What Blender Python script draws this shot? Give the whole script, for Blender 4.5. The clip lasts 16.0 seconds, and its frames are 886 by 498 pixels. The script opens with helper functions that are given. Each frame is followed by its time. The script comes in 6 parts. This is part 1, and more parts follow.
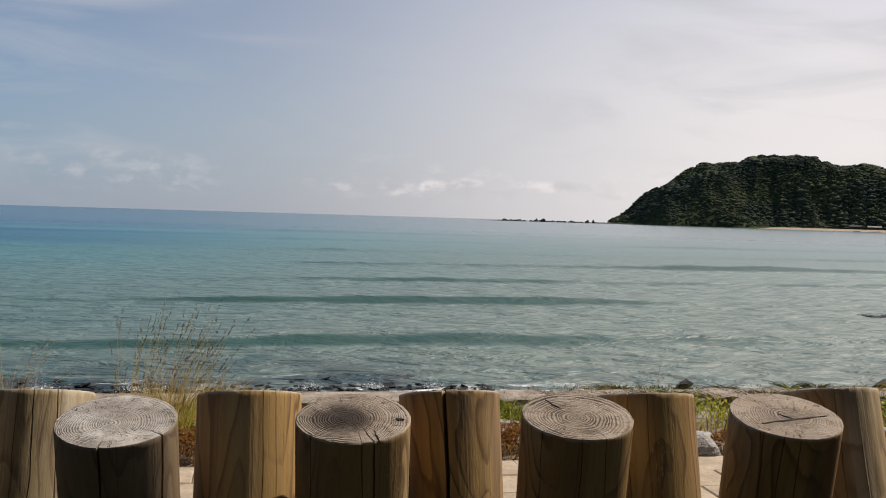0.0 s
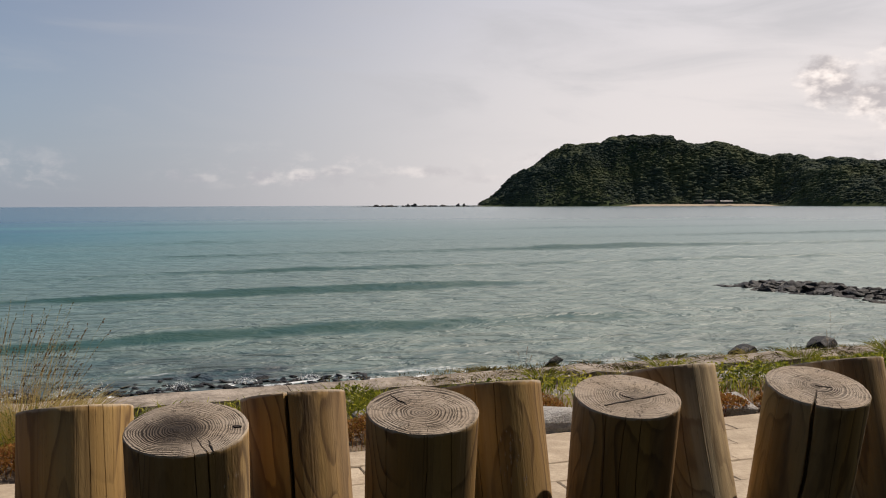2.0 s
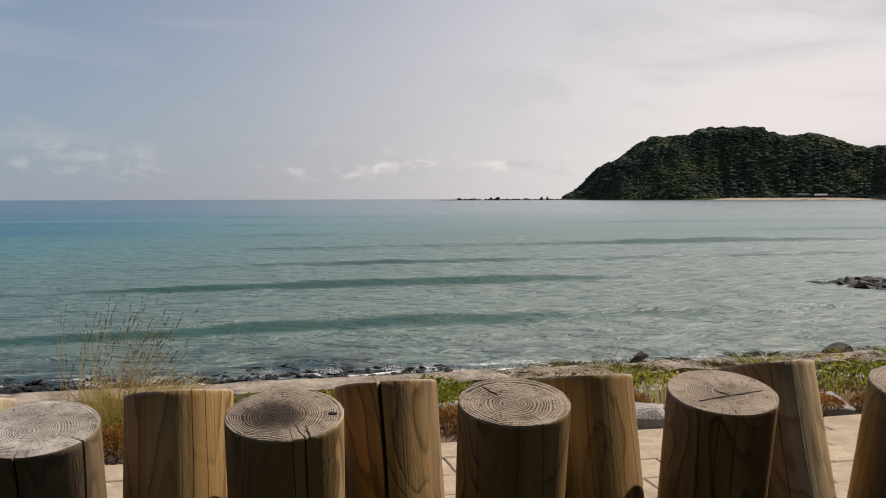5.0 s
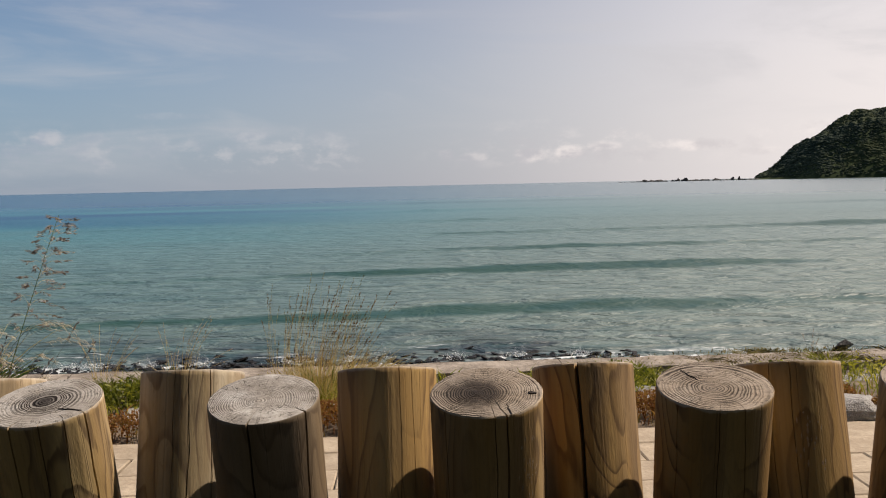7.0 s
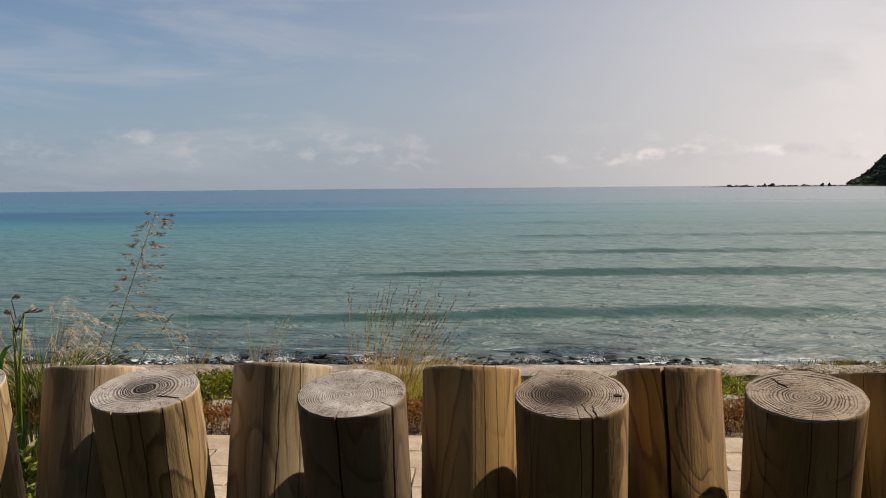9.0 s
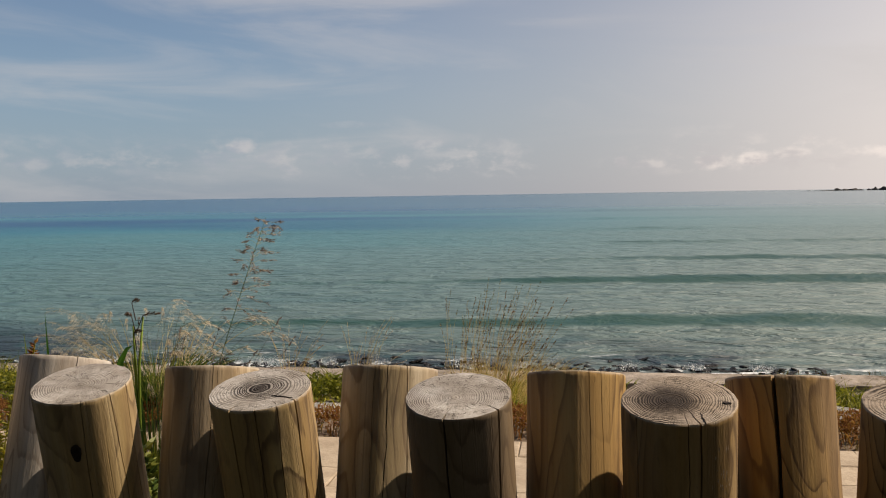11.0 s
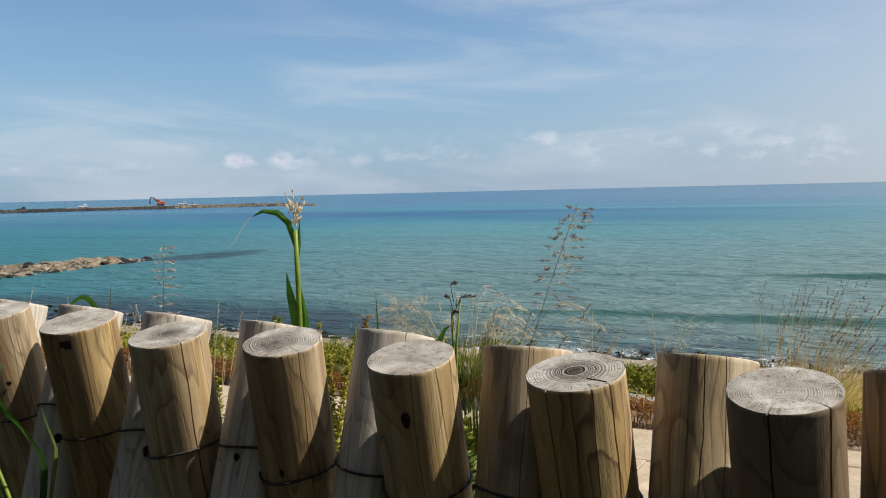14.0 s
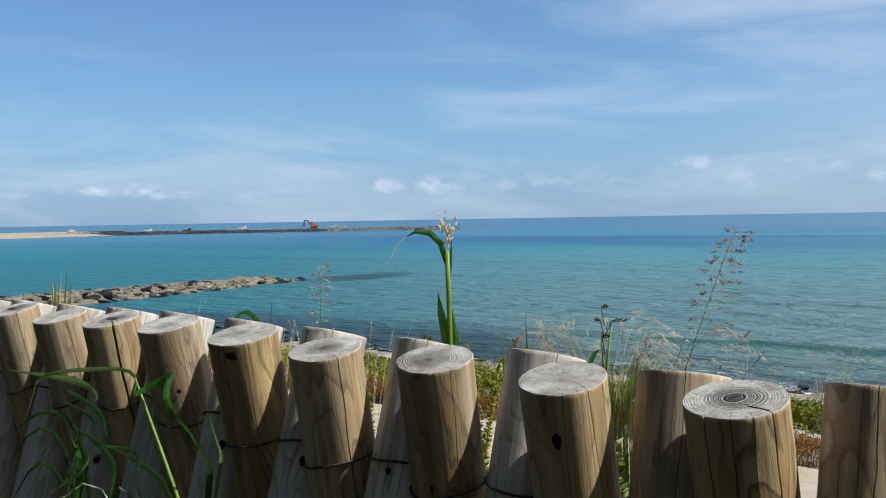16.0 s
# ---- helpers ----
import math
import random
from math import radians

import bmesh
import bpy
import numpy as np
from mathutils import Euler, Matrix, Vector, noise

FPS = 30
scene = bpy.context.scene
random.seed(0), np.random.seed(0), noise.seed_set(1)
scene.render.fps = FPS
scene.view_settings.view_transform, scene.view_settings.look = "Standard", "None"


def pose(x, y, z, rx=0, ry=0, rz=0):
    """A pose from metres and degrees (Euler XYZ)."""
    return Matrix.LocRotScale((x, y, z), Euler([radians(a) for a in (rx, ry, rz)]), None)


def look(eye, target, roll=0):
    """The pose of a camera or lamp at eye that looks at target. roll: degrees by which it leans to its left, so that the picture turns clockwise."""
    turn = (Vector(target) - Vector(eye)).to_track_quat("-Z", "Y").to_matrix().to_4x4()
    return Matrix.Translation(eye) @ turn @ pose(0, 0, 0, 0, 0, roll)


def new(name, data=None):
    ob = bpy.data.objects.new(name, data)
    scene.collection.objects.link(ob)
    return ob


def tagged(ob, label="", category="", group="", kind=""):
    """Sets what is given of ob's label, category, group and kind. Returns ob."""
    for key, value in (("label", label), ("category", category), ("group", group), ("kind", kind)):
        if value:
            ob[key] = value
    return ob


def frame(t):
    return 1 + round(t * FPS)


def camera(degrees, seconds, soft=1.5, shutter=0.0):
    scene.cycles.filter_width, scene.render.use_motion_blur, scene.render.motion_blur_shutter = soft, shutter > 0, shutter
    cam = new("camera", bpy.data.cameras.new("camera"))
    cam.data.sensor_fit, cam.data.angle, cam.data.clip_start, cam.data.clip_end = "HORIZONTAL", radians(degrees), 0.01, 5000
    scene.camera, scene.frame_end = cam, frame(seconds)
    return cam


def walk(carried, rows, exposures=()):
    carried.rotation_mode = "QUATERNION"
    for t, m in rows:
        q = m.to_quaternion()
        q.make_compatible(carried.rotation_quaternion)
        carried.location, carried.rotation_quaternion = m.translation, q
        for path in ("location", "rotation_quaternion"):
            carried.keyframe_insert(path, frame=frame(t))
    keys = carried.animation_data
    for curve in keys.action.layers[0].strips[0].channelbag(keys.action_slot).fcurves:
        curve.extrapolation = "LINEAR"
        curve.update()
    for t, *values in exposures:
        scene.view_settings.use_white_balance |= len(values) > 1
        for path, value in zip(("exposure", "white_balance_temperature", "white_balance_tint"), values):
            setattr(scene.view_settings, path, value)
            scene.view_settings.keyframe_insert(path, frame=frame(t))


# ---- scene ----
DEG = 52.49
cam = camera(DEG, 16.0, 1.1)


def cam_row(t, x, y, z, yaw, pitch, roll):
    return t, pose(x, y, z, 90 + pitch, 0, yaw) @ pose(0, 0, 0, 0, 0, roll)


PATH = [cam_row(*r) for r in (
    (0, 0.000, 0.000, 1.420, 0.00, -2.04, 1.67),
    (0.5, 0.011, 0.008, 1.422, -1.87, -2.39, 1.04),
    (1, 0.035, 0.024, 1.429, -4.50, -2.46, -0.13),
    (1.5, 0.045, 0.028, 1.428, -5.94, -2.58, 0.32),
    (2, 0.058, 0.037, 1.431, -8.09, -2.82, -0.25),
    (2.5, 0.059, 0.040, 1.426, -8.82, -2.91, 0.85),
    (3, 0.058, 0.045, 1.423, -9.48, -3.45, 1.27),
    (3.5, 0.059, 0.048, 1.426, -9.83, -3.55, 0.76),
    (4, 0.055, 0.043, 1.429, -7.81, -3.33, 0.00),
    (4.5, 0.050, 0.037, 1.429, -5.53, -3.20, -0.19),
    (5, 0.042, 0.031, 1.429, -2.81, -3.22, -0.18),
    (7.5, 0.020, -0.013, 1.433, 10.02, -4.17, -1.44),
    (8, 0.019, -0.014, 1.432, 10.44, -4.05, -1.34),
    (8.5, 0.014, -0.018, 1.431, 12.18, -3.98, -1.03),
    (11, -0.003, -0.051, 1.432, 19.83, -3.45, -0.91),
    (11.5, -0.002, -0.028, 1.434, 22.46, -3.47, -2.31),
    (12, -0.004, -0.033, 1.431, 25.28, -3.35, -2.57),
    (12.5, -0.012, -0.049, 1.427, 29.86, -3.75, -2.23),
    (13, -0.019, -0.056, 1.427, 32.35, -4.08, -1.70),
    (13.5, -0.015, -0.061, 1.425, 36.68, -3.15, -1.70),
    (14, -0.020, -0.072, 1.423, 38.92, -3.66, -1.36),
    (14.5, -0.020, -0.074, 1.423, 41.76, -2.91, -1.47),
    (15, -0.020, -0.079, 1.420, 43.81, -2.71, -1.10),
    (15.5, -0.022, -0.087, 1.418, 45.61, -2.85, -1.29),
    (16, -0.025, -0.090, 1.415, 48.12, -1.92, -0.98),
)]
EXPOSURES = [(0.0, -0.31, 6850, 14), (1.2, -0.4, 6950, 15), (3.5, -0.36, 7000, 15), (5.0, -0.37, 7000, 15), (7.5, -0.23, 7150, 16), (8.5, -0.29, 7200, 16), (11.0, -0.27, 7550, 16), (12.0, -0.09, 7750, 17), (13.2, 0.07, 7300, 14), (14.0, 0.1, 6550, 9), (14.5, 0.09, 6080, 7), (16.0, 0.08, 5800, 6)]
walk(cam, PATH, EXPOSURES)

# ---- light: a high sun over the sea to the right, hazy sky ----
SUN_AZ, SUN_EL = radians(32.0), radians(54.0)   # azimuth from +x towards +y
SUN_DIR = Vector((math.cos(SUN_AZ) * math.cos(SUN_EL), math.sin(SUN_AZ) * math.cos(SUN_EL), math.sin(SUN_EL)))
sun = new("sun", bpy.data.lights.new("sun", "SUN"))
sun.data.energy, sun.data.angle, sun.data.color = 6.6, radians(0.6), (1.0, 0.93, 0.82)
sun.matrix_world = look(SUN_DIR * 50, (0, 0, 0))

HAZE_AZ = radians(36.0)   # the thickest haze lies a little seaward of the sun
SKY_TINT = (0.062, 0.088, 0.105)
HORIZON, HAZE = (0.25, 0.375, 0.60), (0.64, 0.635, 0.66)
GLARE = (1.06, 1.04, 1.05)   # the haze under the sun
CLOUDS = [(68.5, 2.1, 3.3, 0.5, 0.85), (64.5, 1.75, 1.8, 0.36, 0.65), (73.8, 1.8, 1.3, 0.25, 0.4), (56.8, 2, 2.6, 0.3, 0.3), (51.5, 2.25, 1, 0.55, 0.95), (49, 2.4, 0.9, 0.55, 0.8), (48.2, 1.9, 1.3, 0.38, 0.55), (44, 2.15, 0.8, 0.4, 0.32),
          (38.7, 1.7, 1.2, 0.35, 0.14), (32.2, 3.15, 1.1, 0.5, 0.45), (29.9, 3.15, 0.7, 0.4, 0.2), (25.6, 4.5, 2.3, 0.22, 0.11), (20.7, 3.25, 1.3, 0.38, 0.28), (19.6, 2.55, 2, 0.33, 0.17), (16.1, 3.05, 1.2, 0.42, 0.17), (8.5, 1.9, 0.6, 0.4, 0.32),
          (6.9, 1.7, 0.9, 0.3, 0.26), (3.1, 1.77, 1, 0.45, 0.45), (0.8, 1.85, 1, 0.5, 0.52), (-1.5, 2.1, 1, 0.4, 0.38), (-6.7, 2.1, 2.4, 0.38, 0.4), (-10.7, 1.6, 1.2, 0.35, 0.22),
          (-31.4, 7, 1.7, 1.5, 1), (-33.3, 5.9, 1.7, 1.3, 0.95), (-35.2, 7.5, 2, 1.6, 0.7), (-35.2, 4.7, 2, 0.9, 0.6)]   # left of +y is positive

rng = np.random.default_rng(7)
rnd = random.Random(11)


# ---- node helper ----
class Nodes:
    def __init__(self, tree):
        self.tree = tree

    def add(self, kind, inputs=None, **props):
        n = self.tree.nodes.new(kind)
        for k, v in props.items():
            if k == "operation":
                n.operation = v
            elif k == "blend_type":
                n.blend_type = v
            elif k == "data_type":
                n.data_type = v
            elif k == "bands_direction":
                n.bands_direction = v
            elif k == "wave_type":
                n.wave_type = v
            elif k == "feature":
                n.feature = v
            elif k == "noise_dimensions":
                n.noise_dimensions = v
            elif k == "invert":
                n.invert = v
        for k, v in (inputs or {}).items():
            self.set(n.inputs[k], v)
        return n

    def set(self, sock, v):
        if isinstance(v, bpy.types.NodeSocket):
            self.tree.links.new(v, sock)
        else:
            sock.default_value = v

    def math(self, op, a, b=None, c=None):
        n = self.add("ShaderNodeMath", operation=op)
        for i, v in enumerate((a, b, c)):
            if v is not None:
                self.set(n.inputs[i], v)
        return n.outputs[0]

    def vmath(self, op, a, b=None):
        n = self.add("ShaderNodeVectorMath", operation=op)
        for i, v in enumerate((a, b)):
            if v is not None:
                self.set(n.inputs[i], v)
        return n.outputs["Value"] if op in ("DOT_PRODUCT", "LENGTH", "DISTANCE") else n.outputs["Vector"]

    def noise(self, vec, scale, detail=4.0, rough=0.55, distort=0.0, out="Fac"):
        n = self.add("ShaderNodeTexNoise", {"Vector": vec, "Scale": scale, "Detail": detail, "Roughness": rough, "Distortion": distort})
        return n.outputs[out]

    def ramp(self, fac, stops):
        n = self.tree.nodes.new("ShaderNodeValToRGB")
        el = n.color_ramp.elements
        while len(el) < len(stops):
            el.new(0.5)
        for e, (p, c) in zip(el, stops):
            e.position = p
            e.color = (c, c, c, 1) if not hasattr(c, "__len__") else (*c, 1)
        self.set(n.inputs[0], fac)
        return n.outputs["Color"]

    def span(self, v, a, b, lo=0.0, hi=1.0):
        n = self.add("ShaderNodeMapRange", {0: v, 1: a, 2: b, 3: lo, 4: hi})
        n.interpolation_type = "SMOOTHSTEP"
        return n.outputs[0]

    def mix(self, fac, a, b, blend="MIX"):
        n = self.add("ShaderNodeMix", data_type="RGBA", blend_type=blend)
        self.set(n.inputs[0], fac)
        self.set(n.inputs[6], a if isinstance(a, bpy.types.NodeSocket) else (*a, 1))
        self.set(n.inputs[7], b if isinstance(b, bpy.types.NodeSocket) else (*b, 1))
        return n.outputs[2]

    def scaled(self, vec, sx, sy, sz, loc=(0, 0, 0)):
        return self.add("ShaderNodeMapping", {"Vector": vec, "Scale": (sx, sy, sz), "Location": loc}).outputs[0]

    def coords(self, which="Object"):
        return self.tree.nodes.new("ShaderNodeTexCoord").outputs[which]

    def place(self):
        return self.tree.nodes.new("ShaderNodeNewGeometry").outputs["Position"]

    def random(self):
        return self.tree.nodes.new("ShaderNodeObjectInfo").outputs["Random"]

    def island(self):
        return self.tree.nodes.new("ShaderNodeNewGeometry").outputs["Random Per Island"]

    def shifted(self, vec, amount):
        """vec moved by a number that differs from object to object."""
        r = self.math("MULTIPLY", self.random(), amount)
        comb = self.add("ShaderNodeCombineXYZ", {0: r, 1: r, 2: r})
        return self.vmath("ADD", vec, comb.outputs[0])

    def bump(self, height, strength, distance, normal=None):
        n = self.add("ShaderNodeBump", {"Height": height, "Strength": strength, "Distance": distance})
        if normal is not None:
            self.set(n.inputs["Normal"], normal)
        return n.outputs[0]


def material(name, build, roughness=0.8, specular=0.3):
    m = bpy.data.materials.new(name)
    m.use_nodes = True
    bsdf = m.node_tree.nodes["Principled BSDF"]
    bsdf.inputs["Roughness"].default_value = roughness
    bsdf.inputs["Specular IOR Level"].default_value = specular
    n = Nodes(m.node_tree)
    colour, normal = build(n, bsdf)
    n.set(bsdf.inputs["Base Color"], colour if isinstance(colour, bpy.types.NodeSocket) else (*colour, 1))
    if normal is not None:
        n.set(bsdf.inputs["Normal"], normal)
    return m


# ---- world: blue sky, haze thickening towards the sun's side, thin high cloud, small cumulus ----
world = bpy.data.worlds.new("sky")
scene.world = world
world.use_nodes = True
W = Nodes(world.node_tree)
sky = W.tree.nodes.new("ShaderNodeTexSky")
sky.sky_type, sky.sun_disc = "NISHITA", False
sky.sun_elevation, sky.sun_rotation = SUN_EL, math.pi / 2 - SUN_AZ
sky.altitude, sky.air_density, sky.dust_density, sky.ozone_density = 0, 1.0, 0.5, 3.0
way = W.coords("Generated")
up = W.add("ShaderNodeSeparateXYZ", {0: way})
elev = up.outputs[2]
blue = W.mix(1.0, sky.outputs[0], SKY_TINT, "MULTIPLY")
flat_h = W.math("MAXIMUM", W.math("SQRT", W.math("ADD", W.math("POWER", up.outputs[0], 2.0), W.math("POWER", up.outputs[1], 2.0))), 0.05)
sun_h = W.math("DIVIDE", W.math("ADD", W.math("MULTIPLY", up.outputs[0], math.cos(HAZE_AZ)), W.math("MULTIPLY", up.outputs[1], math.sin(HAZE_AZ))), flat_h)
side = W.span(sun_h, -0.08, 0.98)
az = W.math("MULTIPLY", W.math("ARCTAN2", W.math("MULTIPLY", up.outputs[0], -1.0), up.outputs[1]), 180 / math.pi)   # degrees to the left of +y
el = W.math("MULTIPLY", W.math("ARCSINE", elev), 180 / math.pi)
# thin cirrus streaks
plane = W.add("ShaderNodeCombineXYZ", {0: W.math("MULTIPLY", az, 0.035), 1: W.math("ADD", W.math("MULTIPLY", el, 0.17), W.math("MULTIPLY", az, -0.008)), 2: 0.0}).outputs[0]
streak = W.noise(plane, 1.6, 6.0, 0.55, 0.7)
veil = W.noise(W.scaled(plane, 0.5, 0.6, 1, (3.1, 1.7, 0)), 1.3, 3.0, 0.5)
cirrus = W.math("MULTIPLY", W.span(streak, 0.42, 0.72), W.span(veil, 0.32, 0.62))
haze = W.math("MULTIPLY", W.math("ADD", W.math("MULTIPLY", side, 0.83), 0.13), W.span(elev, 0.6, 0.08, 0.12, 1.0))
col = W.mix(W.span(elev, 0.17, 0.0, 0.0, 0.62), blue, HORIZON)
col = W.mix(haze, col, W.mix(W.span(sun_h, 0.35, 0.88), HAZE, GLARE))
col = W.mix(W.math("MULTIPLY", cirrus, W.math("ADD", W.math("MULTIPLY", side, 0.1), 0.55)), col, (0.66, 0.70, 0.76))
# small cumulus: azimuth, elevation, half width, half height in degrees, strength
tear = W.noise(W.scaled(way, 1, 1, 1.6), 26.0, 6.0, 0.62)
tear2 = W.noise(W.scaled(way, 1, 1, 2.0), 60.0, 4.0, 0.6)
rag = W.math("ADD", W.math("MULTIPLY", tear, 1.9), W.math("MULTIPLY", tear2, 0.7))
total = None
for a0, e0, w0, h0, k0 in CLOUDS:
    dx = W.math("DIVIDE", W.math("SUBTRACT", az, a0), w0)
    dy = W.math("DIVIDE", W.math("SUBTRACT", el, e0), h0)
    d = W.math("SQRT", W.math("ADD", W.math("POWER", dx, 2.0), W.math("POWER", dy, 2.0)))
    m = W.math("MULTIPLY", W.span(W.math("SUBTRACT", rag, d), 0.05, 0.85), k0)
    total = m if total is None else W.math("MAXIMUM", total, m)
puffs = W.noise(W.add("ShaderNodeCombineXYZ", {0: W.math("MULTIPLY", az, 0.55), 1: W.math("MULTIPLY", el, 1.0), 2: 4.0}).outputs[0], 1.0, 6.0, 0.62)
groups = W.noise(W.add("ShaderNodeCombineXYZ", {0: W.math("MULTIPLY", az, 0.11), 1: W.math("MULTIPLY", el, 0.2), 2: 1.0}).outputs[0], 1.0, 2.0, 0.5)
row = W.math("MULTIPLY", W.span(el, 0.7, 1.7), W.span(el, 4.6, 2.2))
total = W.math("MAXIMUM", total, W.math("MULTIPLY", W.math("MULTIPLY", W.span(puffs, 0.44, 0.66), W.span(groups, 0.3, 0.6)), W.math("MULTIPLY", row, 0.3)))
shade = W.span(W.noise(W.scaled(way, 1, 1, 1.8, (0, 0, 0.03)), 22.0, 4.0, 0.6), 0.4, 0.62)
white = W.mix(side, (0.72, 0.74, 0.80), (1.35, 1.3, 1.27))
grey = W.mix(side, (0.45, 0.52, 0.66), (0.68, 0.67, 0.70))
col = W.mix(total, col, W.mix(shade, grey, white))
W.set(world.node_tree.nodes["Background"].inputs["Color"], col)
world.node_tree.nodes["Background"].inputs["Strength"].default_value = 1.0


# ---- materials ----
def wood_side(n, bsdf):
    raw = n.coords()
    co = n.shifted(raw, 37.0)
    tint = n.tree.nodes.new("ShaderNodeObjectInfo").outputs["Color"]
    grey_k = n.add("ShaderNodeSeparateColor", {0: tint}).outputs[0]
    sep = n.add("ShaderNodeSeparateXYZ", {0: raw})
    r = n.math("SQRT", n.math("ADD", n.math("POWER", sep.outputs[0], 2.0), n.math("POWER", sep.outputs[1], 2.0)))
    # growth rings cut by the wandering surface give a long soft figure, each ring ending in a thin darker line
    warp = n.noise(n.scaled(co, 9, 9, 2.4), 1.0, 2, 0.4, 0.35)
    lines = n.noise(n.scaled(co, 130, 130, 1.3), 1.0, 3, 0.6, 0.2)
    ragged = n.noise(n.scaled(co, 45, 45, 7.0), 1.0, 3, 0.6)
    ph = n.math("FRACT", n.math("ADD", n.math("ADD", n.math("MULTIPLY", r, 80.0), n.math("MULTIPLY", warp, 11.0)), n.math("ADD", n.math("MULTIPLY", lines, 0.22), n.math("MULTIPLY", ragged, 0.2))))
    thin = n.math("MULTIPLY", n.span(ph, 0.70, 0.9), n.span(ph, 1.0, 0.95))
    soft = n.math("MULTIPLY", n.span(ph, 0.1, 0.9), n.span(ph, 1.0, 0.92))
    shown = n.span(n.noise(n.scaled(co, 11, 11, 1.4, (3, 1, 2)), 1.0, 3, 0.55), 0.32, 0.56, 0.15, 1.0)
    late = n.math("MULTIPLY", n.math("ADD", n.math("MULTIPLY", thin, 0.6), n.math("MULTIPLY", soft, 0.4)), shown)
    slow = n.noise(n.scaled(co, 8, 8, 0.9), 1.0, 3, 0.5, 0.4)
    mid = n.noise(n.scaled(co, 28, 28, 0.8), 1.0, 3, 0.55)
    band = n.noise(n.scaled(co, 15, 15, 0.45), 1.0, 2, 0.5)
    fibre = n.noise(n.scaled(co, 70, 70, 0.6), 1.0, 3, 0.6)
    base = n.ramp(slow, [(0.28, (0.195, 0.095, 0.027)), (0.5, (0.38, 0.225, 0.071)), (0.72, (0.57, 0.39, 0.146))])
    base = n.mix(n.math("MULTIPLY", n.span(band, 0.48, 0.66), 0.6), base, (0.18, 0.096, 0.030))
    base = n.mix(n.math("MULTIPLY", n.span(fibre, 0.45, 0.72), 0.28), base, (0.18, 0.09, 0.03))
    base = n.mix(n.math("MULTIPLY", late, 0.82), base, (0.085, 0.042, 0.015))
    base = n.mix(n.math("MULTIPLY", n.span(lines, 0.48, 0.72), 0.18), base, (0.13, 0.07, 0.03))
    wear = n.noise(n.scaled(co, 9, 9, 0.8), 1.0, 4, 0.6)
    amount = n.math("MINIMUM", n.math("ADD", n.math("MULTIPLY", n.span(wear, 0.42, 0.66), n.math("ADD", n.math("MULTIPLY", grey_k, 0.5), 0.2)), n.math("MULTIPLY", grey_k, 0.72)), 0.85)
    grey = n.mix(n.span(mid, 0.35, 0.65), (0.33, 0.270, 0.175), (0.60, 0.515, 0.37))
    grey = n.mix(n.span(grey_k, 0.6, 0.88, 0.0, 0.8), grey, n.mix(n.span(mid, 0.3, 0.6), (0.46, 0.45, 0.435), (0.70, 0.685, 0.66)))
    grey = n.mix(n.math("MULTIPLY", n.span(fibre, 0.45, 0.72), 0.18), grey, (0.20, 0.165, 0.12))
    grey = n.mix(n.math("MULTIPLY", late, 0.5), grey, (0.21, 0.125, 0.06))
    grey = n.mix(n.math("MULTIPLY", n.span(lines, 0.5, 0.72), 0.14), grey, (0.16, 0.135, 0.11))
    amount = n.math("MULTIPLY", amount, n.span(grey_k, 0.98, 1.04, 1.0, 0.35))
    base = n.mix(amount, base, grey)
    base = n.mix(n.span(n.math("ADD", sep.outputs[2], n.math("MULTIPLY", n.math("SUBTRACT", ragged, 0.5), 0.012)), -0.005, -0.001, 0.0, 0.5), base, (0.55, 0.49, 0.41))   # worn pale rim
    base = n.mix(n.span(grey_k, 1.0, 1.5), base, (0.105, 0.072, 0.040))   # a log gone dark with age
    stain = n.noise(n.scaled(co, 16, 16, 3.0), 1.0, 4, 0.6)
    base = n.mix(n.math("MULTIPLY", n.span(stain, 0.54, 0.68), n.span(grey_k, 0.6, 0.9, 0.55, 0.25)), base, (0.085, 0.058, 0.042))
    quiet = n.span(grey_k, 0.42, 0.62, 0.6, 0.35)   # greyed logs are worn smooth
    hair = n.noise(n.scaled(co, 230, 230, 0.9), 1.0, 2, 0.55)   # hairline drying cracks
    base = n.mix(n.math("MULTIPLY", n.math("MULTIPLY", n.span(hair, 0.67, 0.71), quiet), n.span(mid, 0.4, 0.65, 0.15, 0.8)), base, (0.045, 0.026, 0.014))
    speck = n.noise(n.scaled(co, 260, 260, 60), 1.0, 2, 0.6)
    base = n.mix(n.math("MULTIPLY", n.span(speck, 0.58, 0.75), 0.25), base, (0.10, 0.065, 0.035))
    h = n.math("ADD", n.math("MULTIPLY", lines, 0.45), n.math("MULTIPLY", n.span(hair, 0.62, 0.7), -0.8))
    return base, n.bump(n.math("ADD", h, n.math("MULTIPLY", speck, 0.3)), 0.6, 0.003)


